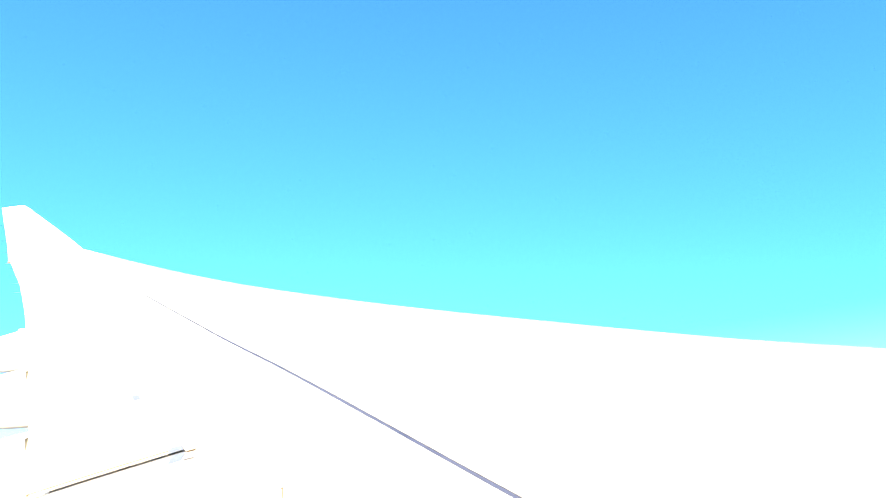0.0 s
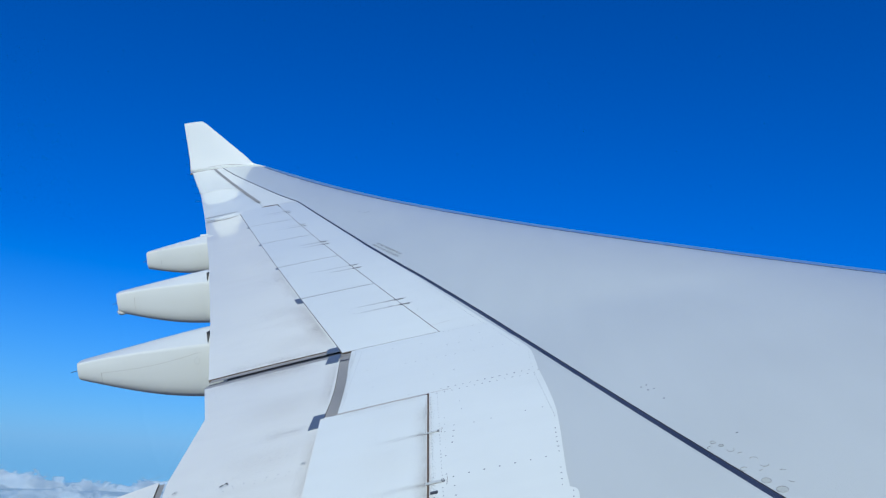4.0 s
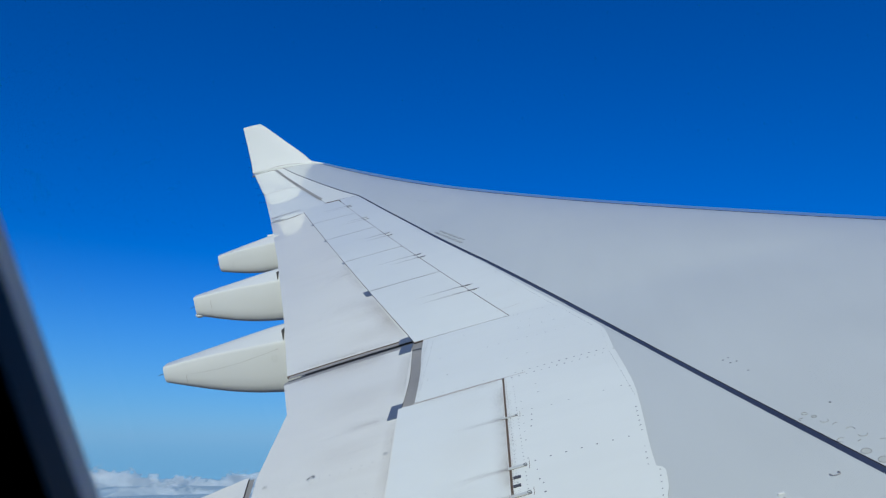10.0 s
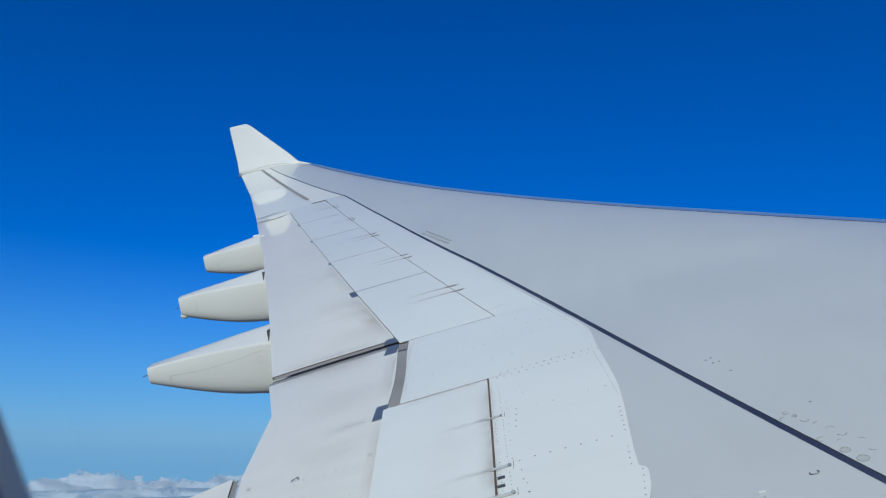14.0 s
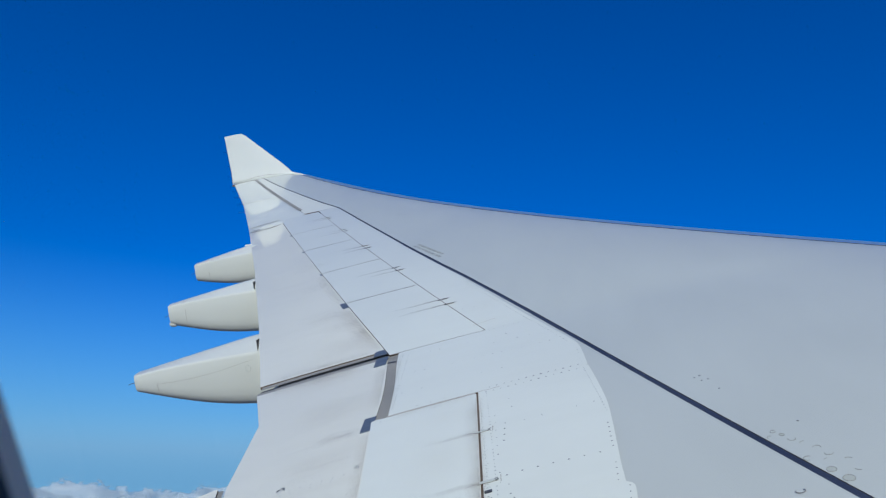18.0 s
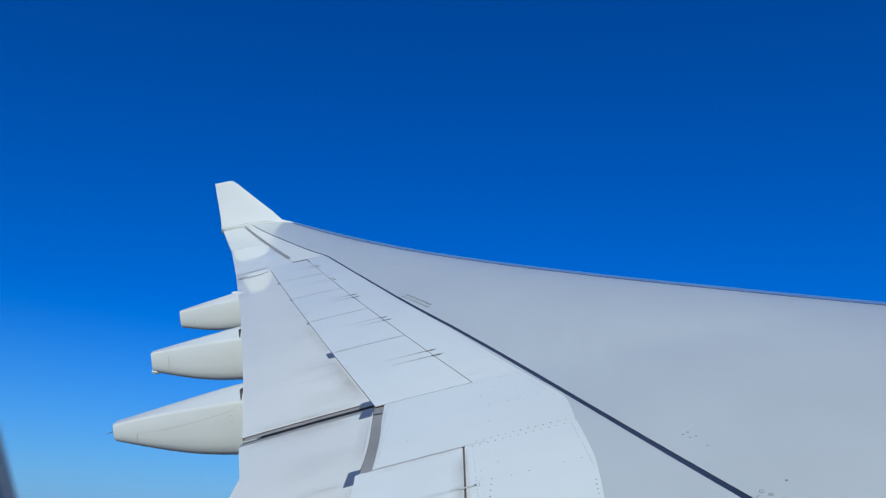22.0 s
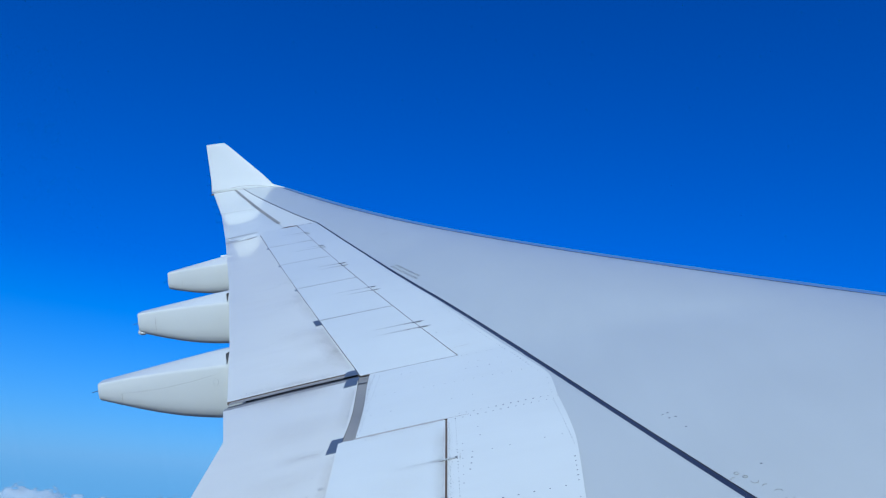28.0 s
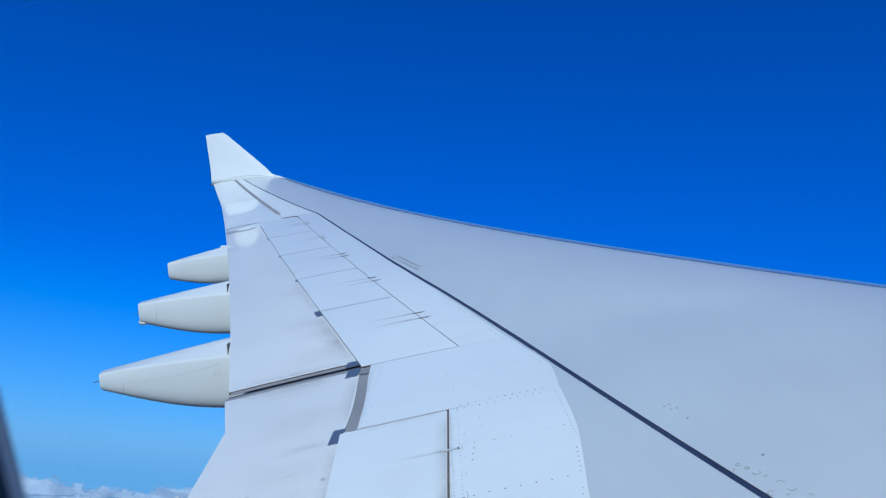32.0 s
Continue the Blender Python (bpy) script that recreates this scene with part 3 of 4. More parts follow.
def dirt_band(x0, y0, x1, y1, dx, dy, strength, drop=0.0):
    """Brown dirt that gathers along a joint and thins out to one side."""
    me = bpy.data.meshes.new("stain")
    pts, fade, faces = [], [], []
    n, lift = 16, layer() - drop
    for i in range(n + 1):
        k = i / n
        here = min(1.0, 6 * k, 6 * (1 - k)) * (0.45 + 0.9 * abs(noise.noise(Vector((x0 * 3 + k * 5, y0, 0)))))
        for q in (0.0, 0.12, 0.45, 1.0):
            px, py = x0 + (x1 - x0) * k + dx * q, y0 + (y1 - y0) * k + dy * q
            pts.append((px, py, z_at(px, py) + lift))
            fade.append(strength * here * (1 - q) ** 1.5)
    for i in range(n):
        for q in range(3):
            a = i * 4 + q
            faces.append((a, a + 1, a + 5, a + 4))
    me.from_pydata(pts, [], faces)
    me.polygons.foreach_set("use_smooth", [True] * len(faces))
    me.attributes.new("fade", "FLOAT", "POINT").data.foreach_set("value", fade)
    me.materials.append(STAIN)
    new("stain", me).parent = wing


for x0, y0, x1, y1, dx, dy, st, drop in ((chord(0.823)(9.62), 9.62, chord(0.823)(11.45), 11.45, -0.22, 0.0, 0.50, 0.014), (chord(0.823)(11.7), 11.7, chord(0.823)(13.5), 13.5, -0.16, 0.0, 0.26, 0.014),
                                   (-1.413, 7.80, -1.350, 6.05, -0.10, 0.0, 0.50, 0.0), (-1.40, 7.80, -1.335, 6.05, 0.05, 0.0, 0.35, 0.0), (-1.42, 7.852, -2.15, 7.852, 0.0, -0.10, 0.26, 0.0),
                                   (-2.352, 9.15, -2.278, 8.10, -0.12, 0.0, 0.45, 0.014), (-2.60, 9.585, -3.70, 9.585, 0.0, 0.16, 0.34, 0.014), (-2.60, 9.315, -3.70, 9.315, 0.0, -0.20, 0.40, 0.014),
                                   (-2.235, 9.30, -2.150, 7.95, 0.05, 0.0, 0.30, 0.0), (-2.285, 7.72, -2.170, 6.40, -0.09, 0.0, 0.30, 0.014), (-6.80, 19.60, -7.35, 19.60, 0.0, -0.15, 0.3, 0.066)):
    dirt_band(x0, y0, x1, y1, dx, dy, st, drop)
for x, y, ln, wd, st in ((-2.42, 7.74, 0.35, 0.03, 0.35), (-1.75, 6.31, 0.22, 0.016, 0.9)):
    stain(x, y, ln, wd, st)
run_rng = random.Random(11)
for sp, a, b in spoilers:
    for k in (0.50, 0.60):
        y = a + (b - a) * k
        bm = bmesh.new()
        m = on_skin(hinge(y) + 0.055, y, 0.004)
        box(bm, m.translation, (0.07, 0.020, 0.006), m.to_3x3().to_4x4())
        part("hinge_fitting", bm, FASTENER, sp)
        bm = bmesh.new()
        disc(bm, hinge(y) - 0.012, y, 0.020, 0.004, 8, 0.004)
        part("hinge_pin", bm, DARK, sp)
        stain(hinge(y) + 0.12, y, run_rng.uniform(0.55, 0.95), run_rng.uniform(0.030, 0.045), run_rng.uniform(0.8, 1.35))
for x, y, w in ((-1.355, 7.168, 0.013), (-1.310, 6.490, 0.022), (-1.293, 6.187, 0.024), (-1.275, 5.60, 0.024)):
    bm = bmesh.new()
    m = on_skin(x, y, 0.007)
    turn = m.to_3x3().to_4x4()
    box(bm, m.translation, (0.118, w, 0.008), turn)
    for q in (-0.7, 0.7):
        seam(x - 0.07, y + q * w, x + 0.06, y + q * w, 0.004, 0.0065)
    seam(x + 0.075, y - 0.035, x + 0.075, y + 0.045, 0.003, 0.0065)
    fitting = part("hinge_fitting", bm, GREY, sp1)
    bm = bmesh.new()
    ring(bm, x + 0.050, y, w * 0.45, 0.0035, 0.013)
    part("pin", bm, FASTENER, fitting)
    stain(x - 0.04, y, 0.42, 0.05, 0.42)
for y in (6.374, 6.284):
    bm = bmesh.new()
    m = on_skin(-1.312, y, 0.008)
    box(bm, m.translation, (0.046, 0.020, 0.010), m.to_3x3().to_4x4())
    part("actuator_lug", bm, DARK, sp1)

# soft smudges on the flaps
for x, y, ln, wd, st in ((-2.50, 9.15, 1.1, 0.36, 0.42), (-2.38, 8.30, 0.9, 0.42, 0.34), (-3.05, 11.20, 0.8, 0.30, 0.36), (-2.60, 10.00, 0.9, 0.40, 0.36), (-2.80, 10.7, 0.7, 0.34, 0.26),
                         (-2.34, 7.74, 0.5, 0.14, 0.55), (-2.35, 7.35, 0.7, 0.30, 0.28), (-3.65, 12.8, 0.6, 0.3, 0.24), (-4.1, 14.2, 0.6, 0.3, 0.22), (-1.44, 7.55, 0.5, 0.35, 0.18),
                         (-1.42, 6.75, 0.6, 0.4, 0.22), (-1.42, 6.3, 0.6, 0.3, 0.3), (-1.42, 7.0, 0.5, 0.3, 0.2)):
    stain(x, y, ln, wd, st * 0.26, True)

# shade in the cutouts at the spoiler corners, painted as dark blue-grey patches
def shade_patch(x0, x1, y0, y1, dz=0.004):
    part("corner_shade", strip(y0, y1, const(x0), const(x1), 2, 2, dz, 0.01), BLUE_SHADE, wing, "dark blue-grey patch painted as shade in a corner cutout")


part("corner_shade", strip(11.46, 11.69, chord(0.815), lambda y: chord(0.815)(y) - 0.12, 2, 2, -0.006, 0.01), BLUE_SHADE, wing, "dark blue-grey patch painted as shade in a corner cutout")
shade_patch(-2.38, -2.54, 9.49, 9.61, -0.010)
shade_patch(-2.36, -2.49, 9.17, 9.38, -0.004)
shade_patch(-2.265, -2.365, 7.725, 7.965, -0.004)
for y in (13.62, 15.68, 17.62):
    part("corner_shade", strip(y - 0.09, y + 0.03, chord(0.817), lambda y: chord(0.817)(y) - 0.06, 2, 2, -0.008, 0.01), BLUE_SHADE, wing)


seam(hinge(9.38), 9.38, hinge(13.6), 13.6, 0.025)
seam(hinge(13.6), 13.6, hinge(19.5), 19.5, 0.022)
for y in spoiler_ends:
    seam(hinge(y) - 0.01, y, chord(0.82)(y), y, 0.016)
seam(-0.515, 7.875, -1.22, 7.875, 0.014, 0.0045, WHITE)
seam(-1.20, 7.875, -1.42, 7.875, 0.008, 0.0035, SOFT_SEAM)
seam(-1.42, 7.868, -2.16, 7.868, 0.018, 0.0035, SOFT_SEAM)
seam(-1.402, 7.86, -1.352, 6.42, 0.022, -0.006)
seam(-1.352, 6.42, -1.30, 5.0, 0.022, -0.006)
seam(-7.86, 23.84, flap_edge(23.84) + 0.06, 23.84, 0.04, -0.004, SOFT_SEAM)
seam(hinge(19.43) - 0.01, 19.43, chord(0.82)(19.43), 19.43, 0.012)
seam(-6.75, 19.62, flap_edge(19.62) + 0.05, 19.62, 0.03, -0.062)
seam(-10.2, 28.53, -11.0, 28.53, 0.04, 0.0)
seam(-7.55, 20.00, -6.75, 20.12, 0.036, -0.052)
seam(-7.38, 19.46, -6.85, 19.40, 0.036, -0.057)
seam(joint_edge(9.37) - 0.01, 9.37, -1.325, 9.37, 0.014, 0.0045, WHITE)
seam(-1.475, 9.596, -1.238, 9.643, 0.007, 0.003, SOFT_SEAM)
seam(-2.37, 9.21, -2.17, 9.17, 0.022, -0.013, DARK)

bm = bmesh.new()
rng = random.Random(7)


def row(xa, ya, xb, yb, step, r=0.008, skip=0.1):
    n = max(1, int(math.hypot(xb - xa, yb - ya) / step))
    for i in range(n + 1):
        if rng.random() < skip:
            continue
        k = i / n
        disc(bm, xa + (xb - xa) * k, ya + (yb - ya) * k, r * rng.uniform(0.48, 0.80), 0.0012, 6, 0.0045)


row(-0.545, 8.30, -0.548, 7.83, 0.06, 0.006, 0.3)
row(-0.548, 7.83, -0.522, 7.43, 0.034, 0.006)
row(-0.522, 7.43, -0.499, 7.02, 0.045, 0.007)
row(-0.522, 6.844, -0.542, 6.54, 0.060, 0.009, 0.0)
row(-0.560, 6.352, -0.579, 6.164, 0.062, 0.008, 0.0)
row(-0.530, 6.088, -0.573, 5.798, 0.056, 0.009, 0.0)
row(-0.60, 5.72, -0.62, 5.30, 0.06, 0.010)
row(-0.58, 7.915, -1.30, 7.915, 0.058, 0.012, 0.0)
row(-0.60, 7.835, -1.33, 7.835, 0.058, 0.011, 0.1)
for ya in (8.45, 9.15, 9.85, 10.55):
    row(joint_edge(ya) - 0.05, ya, joint_edge(ya + 0.66) - 0.05, ya + 0.66, 0.065, 0.008, 0.15)
row(-2.62, 9.63, -3.70, 9.63, 0.06, 0.007, 0.25)
row(-2.70, 9.27, -3.70, 9.27, 0.06, 0.007, 0.35)
row(-0.80, 8.90, -1.60, 8.96, 0.11, 0.008, 0.35)
row(-0.95, 10.1, -1.60, 10.2, 0.12, 0.008, 0.3)
row(-1.45, 7.93, -2.14, 7.93, 0.10, 0.006)
row(-1.45, 7.80, -2.20, 7.80, 0.14, 0.006, 0.5)
row(-1.380, 7.78, -1.300, 6.10, 0.045, 0.006)
row(-1.328, 7.842, -1.240, 6.00, 0.045, 0.006)
row(-1.272, 7.60, -1.225, 6.10, 0.11, 0.007, 0.3)
row(-1.190, 7.21, -1.205, 6.96, 0.075, 0.010, 0.0)
row(-1.150, 7.60, -1.120, 7.30, 0.12, 0.008, 0.4)
row(-1.205, 6.62, -1.180, 6.30, 0.085, 0.011, 0.1)
row(-1.160, 6.25, -1.120, 5.70, 0.09, 0.011, 0.2)
row(-0.56, 7.195, -1.05, 7.188, 0.11, 0.009, 0.2)
row(-0.626, 6.506, -1.10, 6.521, 0.085, 0.010, 0.1)
row(-0.66, 8.615, -1.53, 8.66, 0.085, 0.007, 0.25)
row(-0.75, 9.066, -1.90, 9.16, 0.095, 0.007, 0.3)
row(-1.55, 8.66, -2.10, 8.72, 0.08, 0.007, 0.3)
row(-0.66, 8.25, -2.08, 8.28, 0.16, 0.007, 0.4)
row(-2.19, 9.30, -2.19, 7.95, 0.035, 0.006)
row(-2.13, 9.25, -2.13, 7.95, 0.035, 0.005)
row(-0.95, 9.34, -1.3, 9.34, 0.05, 0.006, 0.3)
row(-2.376, 7.728, -3.0, 7.68, 0.028, 0.005, 0.35)
row(-2.264, 7.350, -2.80, 7.318, 0.055, 0.006, 0.2)
row(-2.278, 7.085, -2.85, 7.075, 0.075, 0.007, 0.1)
row(-2.300, 7.040, -2.90, 7.035, 0.075, 0.006, 0.2)
row(-2.267, 6.682, -2.85, 6.71, 0.060, 0.006, 0.2)
row(-2.62, 9.26, -3.5, 9.24, 0.05, 0.006, 0.5)
row(-2.60, 9.60, -3.6, 9.60, 0.07, 0.006, 0.5)
for x, y in ((0.132, 7.189), (0.171, 7.207), (0.161, 7.123), (0.203, 7.125), (0.221, 6.952), (0.457, 6.336)):
    disc(bm, x, y, 0.008, 0.002, 8, 0.001)
for x, y in ((-3.222, 17.321), (-3.075, 17.131), (-3.009, 17.198)):
    disc(bm, x, y, 0.022, 0.003, 8, 0.001)
tagged(part("fasteners", bm, FASTENER, wing), kind="stuff")

# stencilled note, too small to read, as bars
bm = bmesh.new()
rng2 = random.Random(3)
note_line = line(-2.466, 13.986, -1.989, 12.947)
for k, (ya, yb) in enumerate(((13.98, 12.95), (13.94, 12.97))):
    y = ya
    while y > yb:
        for _ in range(rng2.randint(2, 6)):
            w = rng2.uniform(0.010, 0.022)
            m = on_skin(note_line(y) - 0.088 * k, y, 0.002)
            box(bm, m.translation, (rng2.uniform(0.045, 0.060), w, 0.002), m.to_3x3().to_4x4())
            y -= w + 0.018
        y -= 0.03
tagged(part("stencil_note", bm, INK, wing, "unreadable dark stencilled note"), kind="stuff")

# sealant rings left on the skin: some whole, some worn to an arc
for x, y, r, a0, a1, whole in ((0.298, 6.281, 0.014, 20, 330, 0), (0.327, 6.231, 0.013, 0, 360, 1), (0.263, 6.230, 0.013, 40, 230, 0), (0.355, 6.168, 0.019, 150, 380, 0), (0.390, 6.103, 0.020, 60, 170, 0),
                               (0.425, 6.034, 0.020, -30, 160, 0), (0.452, 5.964, 0.020, 170, 350, 0), (0.346, 5.956, 0.020, 30, 270, 0), (0.399, 5.820, 0.023, 0, 360, 1), (0.434, 5.722, 0.027, 0, 360, 1),
                               (0.421, 5.901, 0.020, 80, 150, 0), (0.502, 5.867, 0.022, 10, 110, 0), (0.516, 5.787, 0.024, 190, 260, 0)):
    bm = bmesh.new()
    ring(bm, x, y, r, 0.0020, 0.002, a0, a1)
    mark = part("sealant_ring", bm, FILLER, wing)
    if whole:
        bm = bmesh.new()
        disc(bm, x, y, r, 0.0006, 14, 0.0003)
        part("plug", bm, PLUG, mark)
for x, y in ((-0.601, 5.886), (-0.618, 5.829)):
    bm = bmesh.new()
    ring(bm, x, y, 0.013, 0.003, 0.002)
    part("sealant_ring", bm, FASTENER, wing)
bm = bmesh.new()
m = on_skin(-0.063, 5.651, 0.004)
box(bm, m.translation, (0.030, 0.010, 0.006), m.to_3x3().to_4x4())
part("sealant_bead", bm, BEAD, wing)
bm = bmesh.new()
disc(bm, -0.061, 5.616, 0.006, 0.002, 8, 0.001)
part("sealant_bead", bm, FILLER, wing)
bm = bmesh.new()
ring(bm, 0.203, 5.705, 0.022, 0.0028, 0.003, 150, 400, squash=0.7)
part("sealant_ring", bm, RUBBER, wing)
for x, y in ((-2.28, 7.16), (-3.24, 7.20)):
    bm = bmesh.new()
    ring(bm, x, y, 0.018, 0.0018, 0.0015)
    disc(bm, x, y, 0.006, 0.003, 8, 0.001)
    part("filler_mark", bm, FILLER, wing)
bm = bmesh.new()
ring(bm, -2.835, 7.13, 0.015, 0.0022, 0.006, -60, 150)
m = on_skin(-2.860, 7.115, 0.008)
box(bm, m.translation, (0.030, 0.005, 0.005), m.to_3x3().to_4x4() @ Matrix.Rotation(0.7, 4, "Z"))
part("lashing_eye", bm, DARK, wing, "small black tie-down hook")

# ---------------------------------------------------------------- fuselage and cabin window
FUS_Z, FUS_R = 2.0, 2.82
WX0, WX1, WZ0, WZ1 = -1.43, -0.50, 2.22, 2.98


def fuselage():
    bm = bmesh.new()
    a0, a1 = math.asin((WZ0 - FUS_Z) / FUS_R), math.asin((WZ1 - FUS_Z) / FUS_R)
    angles = [a0, a1] + [a1 + (2 * math.pi - (a1 - a0)) * i / 60 for i in range(1, 60)] + [a0 + 2 * math.pi]
    xs = [-14.0, -8.0, -4.0, WX0, WX1, 3.0, 8.0, 12.0]
    loops = [[bm.verts.new((x, FUS_R * math.cos(a), FUS_Z + FUS_R * math.sin(a))) for a in angles[:-1]] for x in xs]
    k = len(angles) - 1
    for i in range(len(xs) - 1):
        for j in range(k):
            if i == 3 and j == 0:
                continue
            bm.faces.new((loops[i][j], loops[i][(j + 1) % k], loops[i + 1][(j + 1) % k], loops[i + 1][j])).smooth = True
    for lp, x in ((loops[0], xs[0]), (loops[-1], xs[-1])):
        bm.faces.new(lp)
    me = bpy.data.meshes.new("wall_fuselage")
    bm.to_mesh(me)
    bm.free()
    me.materials.append(BODY)
    ob = new("wall_fuselage", me)
    ob.matrix_world = BANK
    so = ob.modifiers.new("thickness", "SOLIDIFY")
    so.thickness, so.offset = 0.03, -1
    return tagged(ob, "white curved fuselage wall beside the wing", "wall", kind="structure")


fuselage()


def rounded(cx, cz, w, h, r, n=8, lean=0.0):
    pts = []
    for qx, qz, a0 in ((1, 1, 0), (-1, 1, 90), (-1, -1, 180), (1, -1, 270)):
        for i in range(n + 1):
            a = radians(a0 + 90 * i / n)
            u, v = qx * (w / 2 - r) + r * math.cos(a), qz * (h / 2 - r) + r * math.sin(a)
            pts.append((cx + u - lean * v, cz + v))
    return pts


def frame_ring(inner, outer, y_in, y_out, y_back):
    """A rounded ring: face towards the cabin, sloped reveal, back face."""
    bm = bmesh.new()
    o = [bm.verts.new((p[0], y_in, p[1])) for p in outer]
    i1 = [bm.verts.new((p[0], y_in, p[1])) for p in inner]
    i2 = [bm.verts.new((p[0], y_out, p[1])) for p in inner]
    b = [bm.verts.new((p[0], y_back, p[1])) for p in outer]
    k = len(o)
    for i in range(k):
        j = (i + 1) % k
        for p, q in ((o, i1), (i1, i2), (i2, b), (b, o)):
            bm.faces.new((p[i], p[j], q[j], q[i]))
    bmesh.ops.recalc_face_normals(bm, faces=bm.faces)
    return bm


window = tagged(thing("window_1", "rounded cabin window with dark lining and pale rim", "window", kind="structure"))
CX, CZ = -0.965, 2.640
part("window_frame", frame_ring(rounded(CX, CZ, 0.539, 0.534, 0.13, 10, 0.145), rounded(CX, CZ, 0.94, 0.66, 0.10, 10), 2.600, 2.610, 2.613), PLASTIC, window, "dark plastic window lining")
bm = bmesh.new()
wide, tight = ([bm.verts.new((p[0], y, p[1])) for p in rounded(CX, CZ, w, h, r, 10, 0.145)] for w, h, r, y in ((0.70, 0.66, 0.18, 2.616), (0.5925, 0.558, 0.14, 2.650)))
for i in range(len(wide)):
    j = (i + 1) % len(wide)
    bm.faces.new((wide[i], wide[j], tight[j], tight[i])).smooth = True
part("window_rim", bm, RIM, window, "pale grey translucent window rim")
bm = bmesh.new()
ring_in = [bm.verts.new((x, math.sqrt((FUS_R - 0.002) ** 2 - (z - FUS_Z) ** 2), z)) for x, z in rounded(CX, 2.60, 0.90, 0.72, 0.20)]
ring_out = [bm.verts.new((x, math.sqrt((FUS_R - 0.002) ** 2 - (z - FUS_Z) ** 2), z)) for x, z in rounded((WX0 + WX1) / 2, (WZ0 + WZ1) / 2, WX1 - WX0 + 0.02, WZ1 - WZ0 + 0.02, 0.004)]
for i in range(len(ring_in)):
    j = (i + 1) % len(ring_in)
    bm.faces.new((ring_in[i], ring_in[j], ring_out[j], ring_out[i]))
part("window_surround", bm, BODY, window, "white outer skin round the window")
bm = bmesh.new()
pts = rounded(CX, CZ, 0.66, 0.60, 0.17, 10, 0.145)
bm.faces.new([bm.verts.new((p[0], 2.664, p[1])) for p in pts])
glass = bpy.data.materials.new("window_glass")
glass.use_nodes = True
gn, gl = glass.node_tree.nodes, glass.node_tree.links
gn.clear()
gt, gg, gm, go = gn.new("ShaderNodeBsdfTransparent"), gn.new("ShaderNodeBsdfGlossy"), gn.new("ShaderNodeMixShader"), gn.new("ShaderNodeOutputMaterial")
gt.inputs[0].default_value = (0.985, 0.99, 0.99, 1)
gg.inputs["Roughness"].default_value = 0.02
gm.inputs[0].default_value = 0.015
gl.new(gt.outputs[0], gm.inputs[1]), gl.new(gg.outputs[0], gm.inputs[2]), gl.new(gm.outputs[0], go.inputs["Surface"])
pane = part("pane", bm, glass, window, "clear glass pane")
pane.visible_shadow = False

# ---------------------------------------------------------------- clouds and land, far below
def land_material():
    m = bpy.data.materials.new("land")
    m.use_nodes = True
    n, l = m.node_tree.nodes, m.node_tree.links
    b = n["Principled BSDF"]
    tc = n.new("ShaderNodeTexCoord")
    a, c = n.new("ShaderNodeTexNoise"), n.new("ShaderNodeTexNoise")
    a.inputs["Scale"].default_value, a.inputs["Detail"].default_value = 0.004, 7
    c.inputs["Scale"].default_value, c.inputs["Detail"].default_value = 0.03, 6
    l.new(tc.outputs["Object"], a.inputs["Vector"]), l.new(tc.outputs["Object"], c.inputs["Vector"])
    r = n.new("ShaderNodeValToRGB")
    e = r.color_ramp.elements
    # blue-grey end puts the haze of distance into the land's colour
    e[0].position, e[0].color = 0.36, (0.075, 0.115, 0.16, 1)
    e[1].position, e[1].color = 0.66, (0.26, 0.21, 0.17, 1)
    l.new(a.outputs["Fac"], r.inputs["Fac"])
    mx = n.new("ShaderNodeMix")
    mx.data_type, mx.blend_type = "RGBA", "OVERLAY"
    mx.inputs["Factor"].default_value = 0.6
    l.new(r.outputs[0], mx.inputs["A"]), l.new(c.outputs["Fac"], mx.inputs["B"])
    l.new(mx.outputs["Result"], b.inputs["Base Color"])
    b.inputs["Roughness"].default_value = 0.95
    return m


def cloud_material(name, lo, hi, alpha0, alpha1, colour, grain=0.02, detail=8):
    m = bpy.data.materials.new(name)
    m.use_nodes = True
    n, l = m.node_tree.nodes, m.node_tree.links
    b = n["Principled BSDF"]
    b.inputs["Base Color"].default_value = (*colour, 1)
    b.inputs["Roughness"].default_value = 1.0
    b.inputs["Specular IOR Level"].default_value = 0.0
    tc = n.new("ShaderNodeTexCoord")
    nz = n.new("ShaderNodeTexNoise")
    nz.inputs["Scale"].default_value, nz.inputs["Detail"].default_value = grain, detail
    l.new(tc.outputs["Object"], nz.inputs["Vector"])
    at = n.new("ShaderNodeAttribute")
    at.attribute_name = "cover"
    su = n.new("ShaderNodeMath")
    su.operation = "ADD"
    l.new(at.outputs["Fac"], su.inputs[0]), l.new(nz.outputs["Fac"], su.inputs[1])
    rg = n.new("ShaderNodeMapRange")
    rg.interpolation_type = "SMOOTHSTEP"
    rg.inputs["From Min"].default_value, rg.inputs["From Max"].default_value = lo, hi
    rg.inputs["To Min"].default_value, rg.inputs["To Max"].default_value = alpha0, alpha1
    l.new(su.outputs[0], rg.inputs["Value"])
    l.new(rg.outputs[0], b.inputs["Alpha"])
    return m


